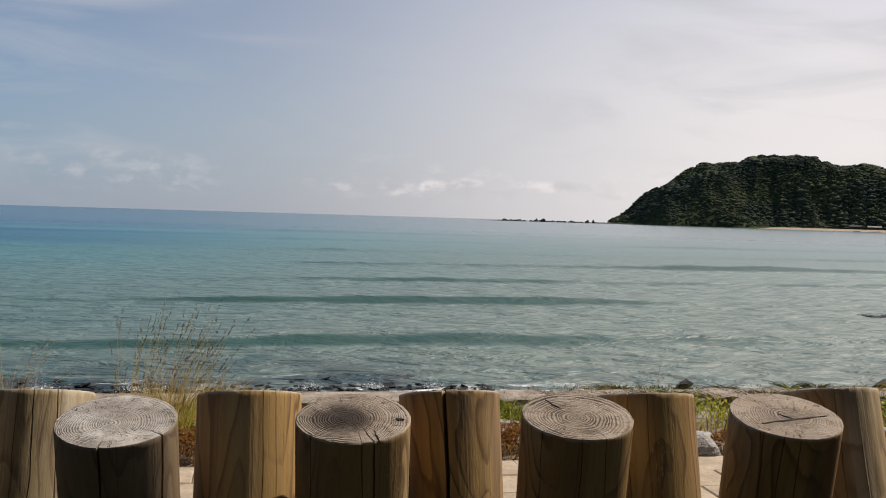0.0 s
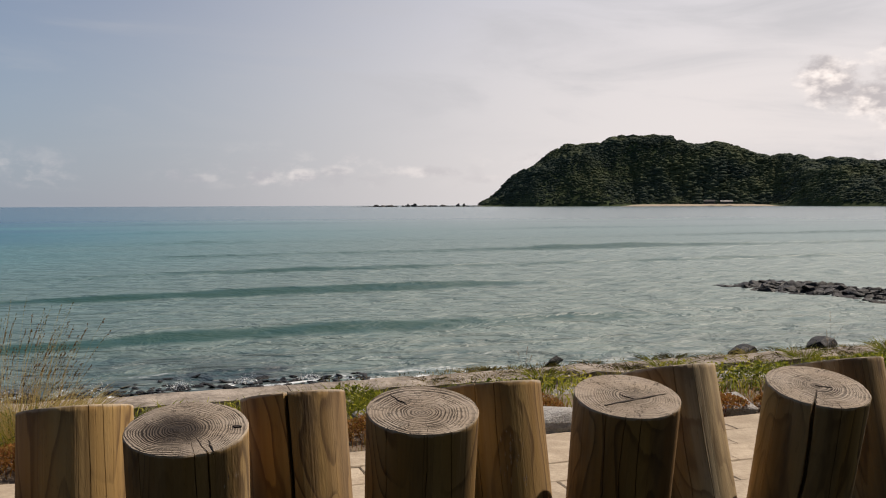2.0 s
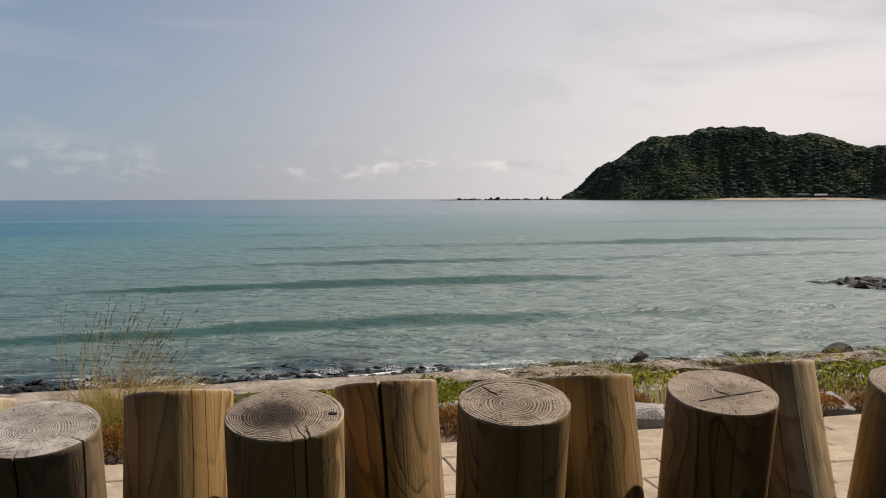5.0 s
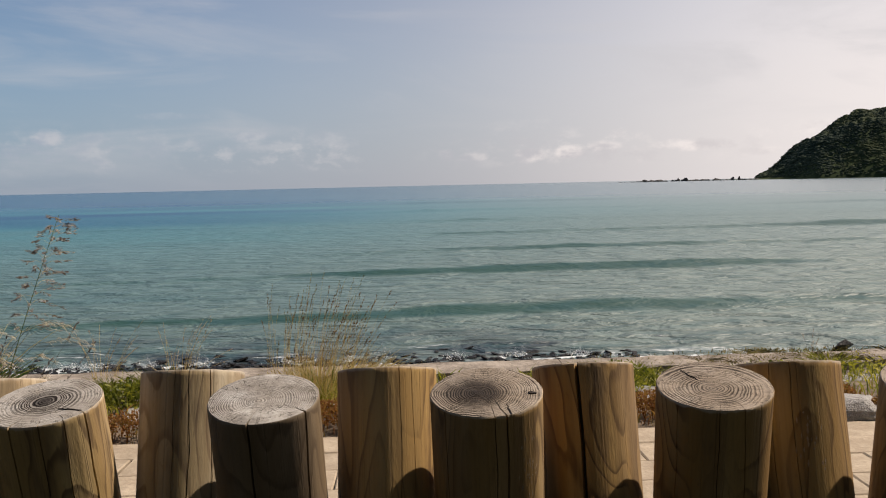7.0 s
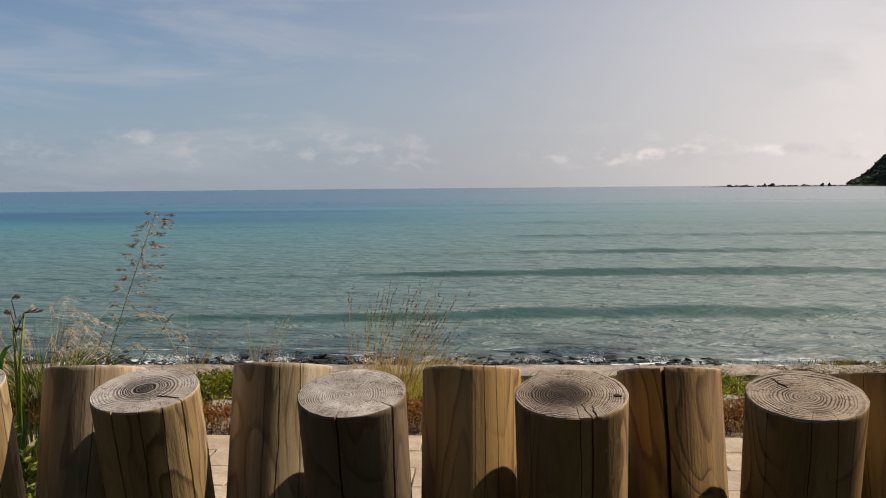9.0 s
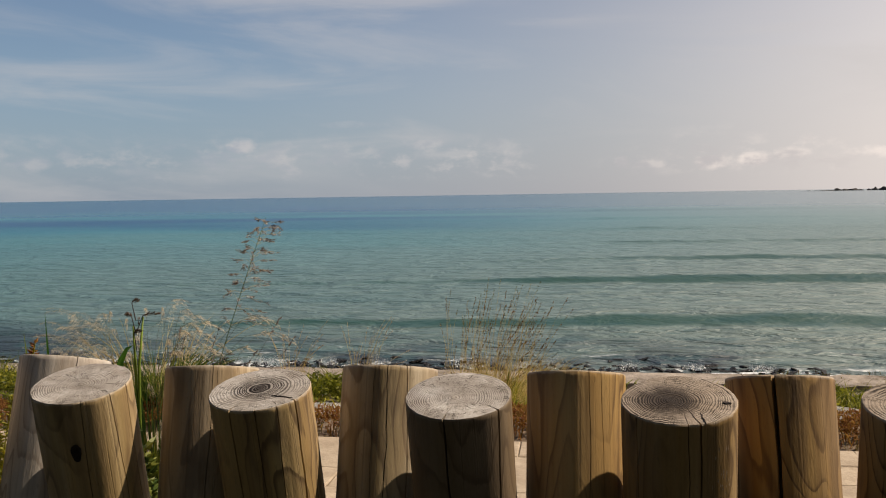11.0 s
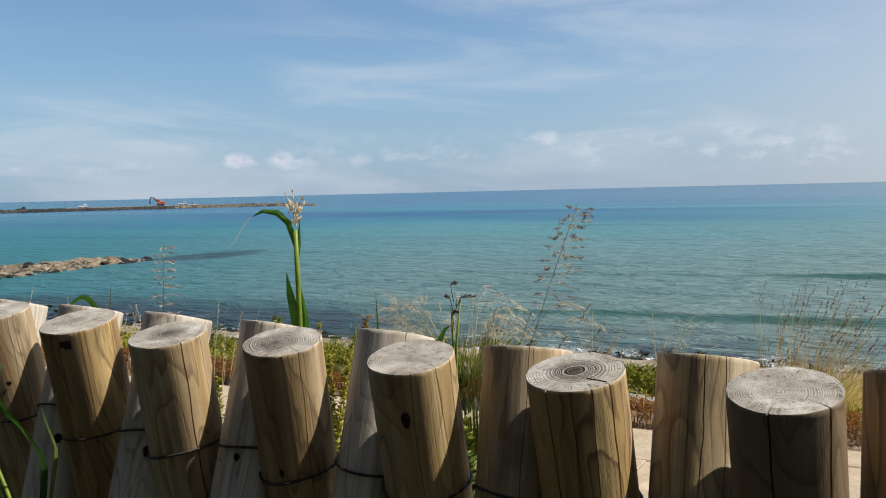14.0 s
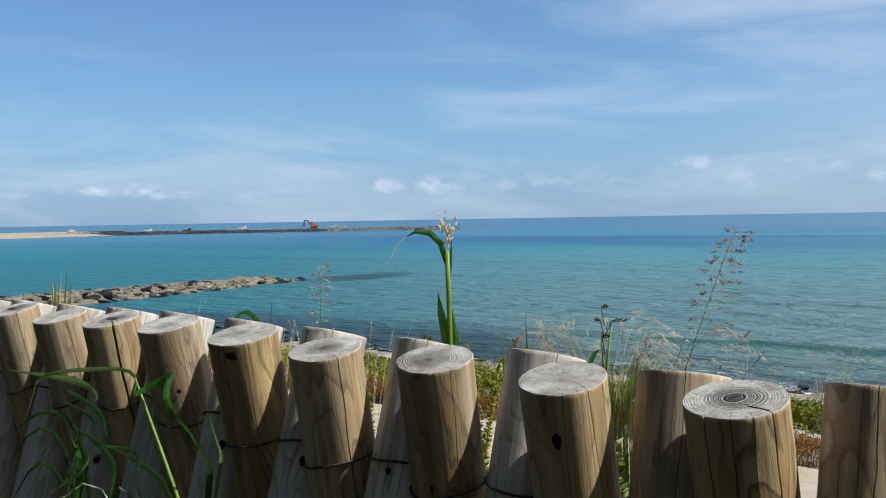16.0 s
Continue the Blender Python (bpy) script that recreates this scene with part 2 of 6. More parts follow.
def wood_end(n, bsdf):
    raw = n.coords()
    co = n.shifted(raw, 11.0)
    info = n.tree.nodes.new("ShaderNodeObjectInfo")
    tint = n.add("ShaderNodeSeparateColor", {0: info.outputs["Color"]})
    aged, heart, contrast, pitch = tint.outputs[0], tint.outputs[1], tint.outputs[2], info.outputs["Alpha"]
    wob = n.noise(n.scaled(co, 17, 17, 0), 1.0, 2, 0.5, out="Color")
    jit = n.noise(n.scaled(co, 110, 110, 0), 1.0, 3, 0.6, out="Color")
    p = n.vmath("ADD", n.scaled(raw, 1, 1, 0), n.vmath("MULTIPLY", n.vmath("SUBTRACT", wob, (0.5, 0.5, 0.5)), (0.014, 0.014, 0)))
    p = n.vmath("ADD", p, n.vmath("MULTIPLY", n.vmath("SUBTRACT", jit, (0.5, 0.5, 0.5)), (0.0036, 0.0036, 0)))
    rnd_ = n.random()
    off = n.add("ShaderNodeCombineXYZ", {0: n.math("SUBTRACT", n.math("MULTIPLY", rnd_, 0.034), 0.017), 1: n.math("SUBTRACT", n.math("MULTIPLY", n.math("FRACT", n.math("MULTIPLY", rnd_, 7.3)), 0.034), 0.017), 2: 0.0}).outputs[0]
    rel = n.vmath("SUBTRACT", p, off)
    d = n.vmath("LENGTH", rel)
    pace = n.noise(n.add("ShaderNodeCombineXYZ", {0: n.math("MULTIPLY", d, 60.0), 1: n.math("MULTIPLY", rnd_, 90.0), 2: 0.0}).outputs[0], 1.0, 2, 0.5)
    ph = n.math("FRACT", n.math("ADD", n.math("MULTIPLY", d, n.math("MULTIPLY", pitch, 300.0)), n.math("MULTIPLY", pace, 3.0)))
    wide = n.noise(n.scaled(co, 16, 16, 0), 1.0, 5, 0.65)
    fine = n.noise(n.scaled(co, 190, 190, 0), 1.0, 3, 0.65)
    broken = n.noise(n.scaled(co, 34, 34, 0), 1.0, 4, 0.65)
    worn = n.noise(n.scaled(co, 13, 13, 0, (2, 7, 0)), 1.0, 3, 0.55)   # where wear has rubbed the rings away
    ring = n.math("MULTIPLY", n.span(ph, 0.38, 0.72), n.span(ph, 1.0, 0.92))
    ang = n.add("ShaderNodeSeparateXYZ", {0: rel})
    turn = n.math("ARCTAN2", ang.outputs[1], ang.outputs[0])
    ray = n.noise(n.add("ShaderNodeCombineXYZ", {0: n.math("MULTIPLY", turn, 9.0), 1: n.math("MULTIPLY", d, 14.0), 2: n.math("MULTIPLY", rnd_, 50.0)}).outputs[0], 1.0, 3, 0.6)
    check = n.noise(n.add("ShaderNodeCombineXYZ", {0: n.math("MULTIPLY", turn, 6.0), 1: n.math("MULTIPLY", d, 25.0), 2: n.math("MULTIPLY", rnd_, 80.0)}).outputs[0], 1.0, 4, 0.6)
    base = n.ramp(wide, [(0.3, (0.255, 0.228, 0.198)), (0.5, (0.37, 0.343, 0.308)), (0.68, (0.51, 0.487, 0.452))])
    base = n.mix(n.math("MULTIPLY", n.span(broken, 0.5, 0.75), 0.3), base, (0.255, 0.19, 0.13))
    base = n.mix(n.span(aged, 0.3, 0.05, 0.0, 0.7), base, n.mix(broken, (0.2, 0.14, 0.09), (0.40, 0.305, 0.21)))
    near_heart = n.math("MULTIPLY", n.span(d, 0.06, 0.022), heart)
    base = n.mix(n.math("MULTIPLY", n.span(n.math("ADD", d, n.math("MULTIPLY", n.math("SUBTRACT", broken, 0.5), 0.05)), 0.075, 0.02), n.math("MULTIPLY", heart, n.math("MULTIPLY", n.math("MAXIMUM", n.math("SUBTRACT", contrast, 0.6), 0.0), 2.0))), base, (0.062, 0.040, 0.025))
    keep = n.math("MAXIMUM", n.span(worn, 0.36, 0.58, 0.3, 1.0), near_heart)
    dark = n.math("MULTIPLY", n.math("MULTIPLY", ring, n.math("MULTIPLY", keep, n.span(broken, 0.3, 0.55, 0.45, 1.0))), n.math("MINIMUM", n.math("ADD", n.math("MULTIPLY", contrast, 1.15), n.math("MULTIPLY", near_heart, 0.9)), 0.97))
    blot = n.noise(n.scaled(co, 24, 24, 0, (5, 2, 0)), 1.0, 5, 0.7)
    base = n.mix(n.math("MULTIPLY", n.span(blot, 0.52, 0.7), n.span(aged, 0.35, 0.0, 0.12, 0.45)), base, (0.08, 0.052, 0.032))
    pith = n.math("MULTIPLY", n.math("MULTIPLY", n.span(d, 0.012, 0.006), n.span(n.math("ADD", broken, n.math("MULTIPLY", ring, 0.3)), 0.3, 0.6)), n.math("MULTIPLY", heart, 0.9))
    base = n.mix(pith, base, (0.03, 0.02, 0.015))
    base = n.mix(n.math("MULTIPLY", n.span(d, 0.0035, 0.0015), n.math("MULTIPLY", heart, 0.7)), base, (0.25, 0.22, 0.19))
    base = n.mix(n.math("MULTIPLY", n.span(ray, 0.64, 0.72), 0.5), base, (0.05, 0.037, 0.028))
    base = n.mix(n.math("MULTIPLY", n.span(fine, 0.42, 0.75), 0.4), base, (0.12, 0.1, 0.082))
    lean_ = n.noise(n.scaled(co, 6, 6, 0), 1.0, 2, 0.5)
    base = n.mix(n.span(lean_, 0.45, 0.7, 0.0, 0.35), base, (0.18, 0.155, 0.13))
    base = n.mix(dark, base, (0.022, 0.015, 0.010))
    slit = n.math("MULTIPLY", n.math("MULTIPLY", n.span(n.math("ABSOLUTE", n.math("SUBTRACT", check, 0.5)), 0.012, 0.004), n.span(d, 0.012, 0.03)), n.span(broken, 0.45, 0.55))   # short radial drying cracks
    base = n.mix(n.math("MULTIPLY", slit, 0.85), base, (0.02, 0.014, 0.01))
    core = n.math("MULTIPLY", n.span(n.math("ADD", d, n.math("MULTIPLY", n.math("SUBTRACT", broken, 0.5), 0.055)), 0.06, 0.022), n.math("MULTIPLY", heart, n.math("MAXIMUM", n.span(n.math("ADD", ring, n.math("MULTIPLY", broken, 0.3)), 0.15, 0.4, 0.3, 0.98), n.math("MAXIMUM", n.math("MULTIPLY", n.math("SUBTRACT", contrast, 0.3), 0.85), n.span(n.math("ADD", d, n.math("MULTIPLY", n.math("SUBTRACT", broken, 0.5), 0.02)), 0.026, 0.012, 0.0, 0.75)))))
    base = n.mix(core, base, (0.012, 0.008, 0.006))
    h = n.math("SUBTRACT", n.math("MULTIPLY", fine, 0.5), n.math("ADD", n.math("MULTIPLY", dark, 0.9), slit))
    return base, n.bump(h, 0.7, 0.003)


def plain(colour, dark, scale=8.0, bump=0.3, dist=0.01, detail=5.0, random=0.0):
    def build(n, bsdf):
        co = n.shifted(n.coords(), 23.0)
        a = n.noise(co, scale, detail, 0.6)
        b = n.noise(co, scale * 6.5, 3.0, 0.6)
        c = n.mix(n.span(a, 0.3, 0.7), dark, colour)
        c = n.mix(n.math("MULTIPLY", n.span(b, 0.4, 0.75), 0.35), c, tuple(v * 0.6 for v in dark))
        if random:
            c = n.mix(n.math("MULTIPLY", n.random(), random), c, tuple(v * 0.45 for v in colour))
        return c, n.bump(n.math("ADD", a, n.math("MULTIPLY", b, 0.4)), bump, dist)
    return build


def per_island(colours, spread=0.3):
    """Leaves and blades: every loose piece takes its own shade."""
    def build(n, bsdf):
        r = n.island()
        c = n.ramp(r, [(i / (len(colours) - 1), k) for i, k in enumerate(colours)])
        v = n.noise(n.coords(), 30.0, 2.0)
        c = n.mix(n.math("MULTIPLY", v, spread), c, tuple(x * 0.5 for x in colours[0]))
        return c, None
    return build


WOOD, END = material("weathered_wood", wood_side, 0.75, 0.25), material("end_grain", wood_end, 0.85, 0.2)
FOAM = material("sea_foam", plain((0.85, 0.87, 0.87), (0.75, 0.78, 0.78), 20, 0.1, 0.01), 0.6)
CANE = material("green_cane", plain((0.26, 0.36, 0.05), (0.17, 0.26, 0.035), 30, 0.1, 0.002), 0.45, 0.4)
KNOT = material("knot_wood", plain((0.03, 0.018, 0.01), (0.012, 0.008, 0.005), 80), 0.8)
SCUFF = material("scuffed_wood", plain((0.42, 0.33, 0.22), (0.30, 0.22, 0.14), 60), 0.8)
WIRE = material("rusty_wire", plain((0.05, 0.035, 0.03), (0.02, 0.015, 0.012), 60), 0.6, 0.4)
STONE = material("pale_stone", plain((0.50, 0.48, 0.45), (0.32, 0.30, 0.275), 9, 0.9, 0.04, random=0.2), 0.9)
ARMOUR = material("armour_stone", plain((0.34, 0.28, 0.20), (0.085, 0.066, 0.045), 2.4, 0.9, 0.1, random=0.95), 0.9)
WET = material("wet_rock", plain((0.018, 0.016, 0.014), (0.006, 0.0055, 0.005), 4, 0.9, 0.05, random=0.4), 0.5, 0.16)
SLAB = material("paving_slab", plain((0.46, 0.375, 0.275), (0.33, 0.26, 0.185), 7, 0.8, 0.012, random=0.3), 0.9)
COPING = material("coping_concrete", plain((0.36, 0.308, 0.255), (0.15, 0.122, 0.095), 5, 0.9, 0.03), 0.92)
SOIL = material("sandy_soil", plain((0.22, 0.17, 0.12), (0.13, 0.095, 0.066), 5, 0.7, 0.02), 0.95)
SAND = material("beach_sand", plain((0.37, 0.30, 0.215), (0.26, 0.21, 0.15), 0.25, 0.2, 0.05), 0.95)
LEAF = material("green_leaf", per_island([(0.05, 0.10, 0.018), (0.10, 0.17, 0.03), (0.18, 0.23, 0.04), (0.30, 0.31, 0.06)]), 0.5, 0.35)
YELLOW_LEAF = material("yellow_green_leaf", per_island([(0.22, 0.23, 0.03), (0.42, 0.40, 0.045), (0.56, 0.48, 0.07)]), 0.55, 0.3)
DRY = material("dry_grass", per_island([(0.62, 0.46, 0.16), (0.74, 0.58, 0.24), (0.80, 0.68, 0.36), (0.50, 0.33, 0.1)]), 0.7, 0.2)
BRIGHT_LEAF = material("creeper_leaf", per_island([(0.08, 0.10, 0.014), (0.19, 0.22, 0.024), (0.36, 0.35, 0.04), (0.06, 0.085, 0.012)]), 0.5, 0.35)
DRYGREEN = material("dry_green_grass", per_island([(0.20, 0.15, 0.05), (0.32, 0.25, 0.09), (0.15, 0.16, 0.04), (0.42, 0.32, 0.14)]), 0.7, 0.2)
RUST_LEAF = material("rusty_scrub", per_island([(0.22, 0.085, 0.03), (0.36, 0.17, 0.05), (0.30, 0.20, 0.05)]), 0.7, 0.2)
REED_LEAF = material("reed_leaf", plain((0.075, 0.21, 0.022), (0.045, 0.135, 0.016), 25, 0.1, 0.002), 0.45, 0.4)
# leaf green darkened to stand in for shade on the near grass
DARK_LEAF = material("dark_grass_leaf", per_island([(0.02, 0.055, 0.01), (0.03, 0.075, 0.014), (0.05, 0.10, 0.018)]), 0.45, 0.4)
PALE_LEAF = material("pale_grass_leaf", per_island([(0.12, 0.18, 0.04), (0.17, 0.23, 0.06)]), 0.5, 0.35)
SCRUB = material("olive_scrub", per_island([(0.10, 0.085, 0.03), (0.15, 0.12, 0.04), (0.08, 0.085, 0.022), (0.19, 0.14, 0.06)]), 0.8, 0.15)
STRAW = material("pale_straw", per_island([(0.80, 0.73, 0.56), (0.88, 0.83, 0.70), (0.68, 0.58, 0.40)], 0.15), 0.7, 0.2)
SEED = material("grass_seed", per_island([(0.68, 0.57, 0.45), (0.82, 0.74, 0.62), (0.46, 0.29, 0.2)]), 0.7, 0.2)
PLUME = material("pale_plume", per_island([(0.68, 0.59, 0.44), (0.80, 0.73, 0.58), (0.56, 0.46, 0.32)], 0.2), 0.7, 0.2)
HUSK = material("dark_husk", per_island([(0.06, 0.04, 0.03), (0.13, 0.085, 0.06), (0.22, 0.16, 0.11)]), 0.7, 0.2)
SPIKELET = material("grass_spikelet", per_island([(0.13, 0.10, 0.09), (0.56, 0.51, 0.47), (0.80, 0.76, 0.70), (0.34, 0.27, 0.24), (0.70, 0.65, 0.60)]), 0.7, 0.2)


def canopy(n, bsdf):
    c = n.ramp(n.island(), [(0.0, (0.032, 0.043, 0.030)), (0.6, (0.042, 0.056, 0.036)), (1.0, (0.058, 0.073, 0.042))])
    stands = n.noise(n.place(), 0.011, 4.0, 0.6)
    c = n.mix(n.span(stands, 0.45, 0.6, 0.0, 0.85), c, (0.072, 0.082, 0.036))
    c = n.mix(n.span(n.noise(n.scaled(n.place(), 1, 1, 1, (70, 20, 0)), 0.02, 4.0, 0.6), 0.5, 0.62, 0.0, 0.6), c, (0.016, 0.028, 0.022))
    return n.mix(n.math("MULTIPLY", n.span(n.noise(n.place(), 0.35, 4.0, 0.7), 0.45, 0.7), 0.35), c, (0.014, 0.022, 0.013)), n.bump(n.noise(n.place(), 0.5, 4.0, 0.7), 0.45, 1.5)


FOREST = material("forest_canopy", canopy, 0.9, 0.08)
SLOPE = material("wooded_slope", plain((0.045, 0.06, 0.02), (0.02, 0.032, 0.012), 0.02, 0.5, 2.0), 0.95, 0.1)
# kept dark so the added bank throws little light back
SHADE_BANK = material("unseen_bank", plain((0.032, 0.036, 0.032), (0.018, 0.021, 0.019), 2.0, 0.5, 0.1), 0.95, 0.1)
FAR_ROCK = material("far_rock", plain((0.07, 0.062, 0.055), (0.03, 0.028, 0.026), 0.05, 0.5, 1.0), 0.9)
QUAY = material("quay_concrete", plain((0.34, 0.31, 0.28), (0.2, 0.18, 0.16), 0.3, 0.3, 0.1), 0.9)
WHITE = material("white_paint", plain((0.60, 0.60, 0.60), (0.48, 0.48, 0.48), 1.0, 0.1, 0.01), 0.5, 0.4)
ORANGE = material("orange_paint", plain((0.55, 0.10, 0.025), (0.38, 0.07, 0.02), 1.0, 0.1, 0.01), 0.5, 0.4)
BLACK = material("black_rubber", plain((0.03, 0.03, 0.03), (0.015, 0.015, 0.015), 1.0, 0.1, 0.01), 0.7)
DARK_GLASS = material("dark_glass", lambda n, b: ((0.02, 0.025, 0.03), None), 0.1, 0.5)
RED_ROOF = material("red_metal", plain((0.10, 0.04, 0.035), (0.07, 0.03, 0.028), 0.2, 0.1, 0.01), 0.7)


def translucent(m, share):
    """Thin leaves let some of the light through."""
    n = Nodes(m.node_tree)
    bsdf, out = m.node_tree.nodes["Principled BSDF"], m.node_tree.nodes["Material Output"]
    t = n.add("ShaderNodeBsdfTranslucent", {"Color": bsdf.inputs["Base Color"].links[0].from_socket})
    x = n.add("ShaderNodeMixShader", {0: share, 1: bsdf.outputs[0], 2: t.outputs[0]})
    n.set(out.inputs["Surface"], x.outputs[0])


for m_ in (LEAF, YELLOW_LEAF, DRY, BRIGHT_LEAF, DRYGREEN, RUST_LEAF, STRAW, SEED, SPIKELET, PLUME, REED_LEAF, DARK_LEAF, PALE_LEAF):
    translucent(m_, 0.5)
translucent(CANE, 0.3)


# ---- building helpers ----
def mesh_from(name, verts, faces, mat, smooth=False):
    me = bpy.data.meshes.new(name)
    me.from_pydata([tuple(v) for v in verts], [], [tuple(f) for f in faces])
    for m in (mat if isinstance(mat, (list, tuple)) else [mat]):
        me.materials.append(m)
    if smooth:
        me.shade_smooth()
    me.update()
    return me


def part(name, data, parent=None, m=None, label=""):
    ob = new(name, data)
    if parent is not None:
        ob.parent = parent
    if m is not None:
        ob.matrix_basis = m
    return tagged(ob, label=label)


def thing(name, label, category, m=None, data=None, group="", kind=""):
    ob = new(name, data)
    if m is not None:
        ob.matrix_basis = m
    return tagged(ob, label, category, group, kind)


class Soup:
    """Gathers vertices and faces of one mesh."""

    def __init__(self):
        self.v, self.f = [], []

    def add(self, verts, faces):
        o = len(self.v)
        self.v.extend([tuple(p) for p in verts])
        self.f.extend([tuple(i + o for i in f) for f in faces])

    def box(self, a, b, m=None):
        (x0, y0, z0), (x1, y1, z1) = a, b
        p = [Vector(q) for q in ((x0, y0, z0), (x1, y0, z0), (x1, y1, z0), (x0, y1, z0), (x0, y0, z1), (x1, y0, z1), (x1, y1, z1), (x0, y1, z1))]
        if m is not None:
            p = [m @ q for q in p]
        self.add(p, [(3, 2, 1, 0), (4, 5, 6, 7), (0, 1, 5, 4), (1, 2, 6, 5), (2, 3, 7, 6), (3, 0, 4, 7)])

    def tube(self, pts, radii, sides=6):
        pts = [Vector(p) for p in pts]
        v, f = [], []
        for i, p in enumerate(pts):
            d = (pts[min(i + 1, len(pts) - 1)] - pts[max(i - 1, 0)]).normalized()
            a = d.cross(Vector((0.31, 0.95, 0.02))).normalized()
            b = d.cross(a)
            for s in range(sides):
                t = 2 * math.pi * s / sides
                v.append(p + (a * math.cos(t) + b * math.sin(t)) * radii[i])
        for i in range(len(pts) - 1):
            for s in range(sides):
                f.append((i * sides + s, i * sides + (s + 1) % sides, (i + 1) * sides + (s + 1) % sides, (i + 1) * sides + s))
        f.append(tuple(reversed(range(sides))))
        f.append(tuple((len(pts) - 1) * sides + s for s in range(sides)))
        self.add(v, f)

    def blade(self, pts, width, face=(0, -1, 0), fold=0.25):
        """A leaf: a strip with a raised fold in the middle, tapering to its tip."""
        pts = [Vector(p) for p in pts]
        v, f = [], []
        for i, p in enumerate(pts):
            t = i / (len(pts) - 1)
            d = (pts[min(i + 1, len(pts) - 1)] - pts[max(i - 1, 0)]).normalized()
            s = d.cross(Vector(face))
            s = s.normalized() if s.length > 1e-4 else Vector((1, 0, 0))
            w = width * (0.55 + 0.9 * t if t < 0.4 else max(0.02, (1 - t) / 0.6) ** 0.8 * 0.95)
            nrm = s.cross(d)
            v += [p - s * w / 2, p + nrm * w * fold, p + s * w / 2]
        for i in range(len(pts) - 1):
            a, b = i * 3, i * 3 + 3
            f += [(a, a + 1, b + 1, b), (a + 1, a + 2, b + 2, b + 1)]
        self.add(v, f)

    def seed(self, p, d, size, fat=0.2):
        """A small spindle of a seed."""
        p, d = Vector(p), Vector(d).normalized()
        a = d.cross(Vector((0.2, 0.9, 0.3))).normalized() * size * fat
        b = d.cross(a).normalized() * size * fat
        mid = p + d * size * 0.45
        self.add([p, mid + a, mid + b, mid - a, mid - b, p + d * size], [(0, 2, 1), (0, 3, 2), (0, 4, 3), (0, 1, 4), (5, 1, 2), (5, 2, 3), (5, 3, 4), (5, 4, 1)])

    def mesh(self, name, mat, smooth=False):
        return mesh_from(name, self.v, self.f, mat, smooth)


def rock_mesh(name, mat, seed, flat=0.7, long=1.3):
    """An angular quarried stone about 1 across, origin on its base."""
    r = random.Random(seed)
    bm = bmesh.new()
    for _ in range(17):
        d = Vector((r.gauss(0, 1), r.gauss(0, 1), r.gauss(0, 1))).normalized()
        d = Vector([math.copysign(abs(c) ** 0.6, c) for c in d]) * r.uniform(0.42, 0.55)
        bm.verts.new((d.x * long, d.y, d.z * flat))
    hull = bmesh.ops.convex_hull(bm, input=bm.verts)
    bmesh.ops.delete(bm, geom=[g for g in hull["geom_interior"] if isinstance(g, bmesh.types.BMVert)], context="VERTS")
    bmesh.ops.bevel(bm, geom=list(bm.edges), offset=0.035, segments=1, affect="EDGES", clamp_overlap=True)
    me = bpy.data.meshes.new(name)
    bm.to_mesh(me)
    bm.free()
    me.materials.append(mat)
    return me


def smooth_curve(stops, x):
    xs, ys = zip(*stops)
    return float(np.interp(x, xs, ys))


# ---- the shore's own frame: u along the fence, n towards the sea ----
FA = radians(10.8)
SHORE = pose(-0.12, 1.38, 0, 0, 0, 10.8)


def shore(u, n, z=0.0):
    return SHORE @ Vector((u, n, z))


SEA = -1.78

# ---- large structure: ground, sea, coping, far land ----
def ground_height(u, n):
    base = -0.035
    if n > 5.72:
        base += (SEA - 1.3 + 0.035) * min(1.0, (n - 5.72) / 0.5)
    if 3.75 < n < 5.1:
        base += 0.05 * math.sin((n - 3.75) / 1.35 * math.pi) + 0.03 * noise.noise(Vector((u * 2.2, n * 3, 0)))
    if n < 3.8:
        base -= 0.02
    return base


def build_ground():
    us = [-4500, -1500, -400, -120, -50, -30] + [x * 0.25 for x in range(-80, 81)] + [30, 50, 120, 400, 1500, 4500]
    ns = [-4500, -1000, -200, -40, -10, -4, -1, 0.5, 2.0, 3.6, 3.75] + [3.85 + 0.1 * i for i in range(19)] + [5.8, 6.0, 6.25, 9, 15, 40, 200, 1000, 4500]
    v = [shore(u, n, ground_height(u, n)) for n in ns for u in us]
    k = len(us)
    f = [(j * k + i, j * k + i + 1, (j + 1) * k + i + 1, (j + 1) * k + i) for j in range(len(ns) - 1) for i in range(k - 1)]
    thing("ground", "bare sandy soil between paving and sea wall", "ground", None, mesh_from("ground", v, f, SOIL, True), kind="structure")


build_ground()


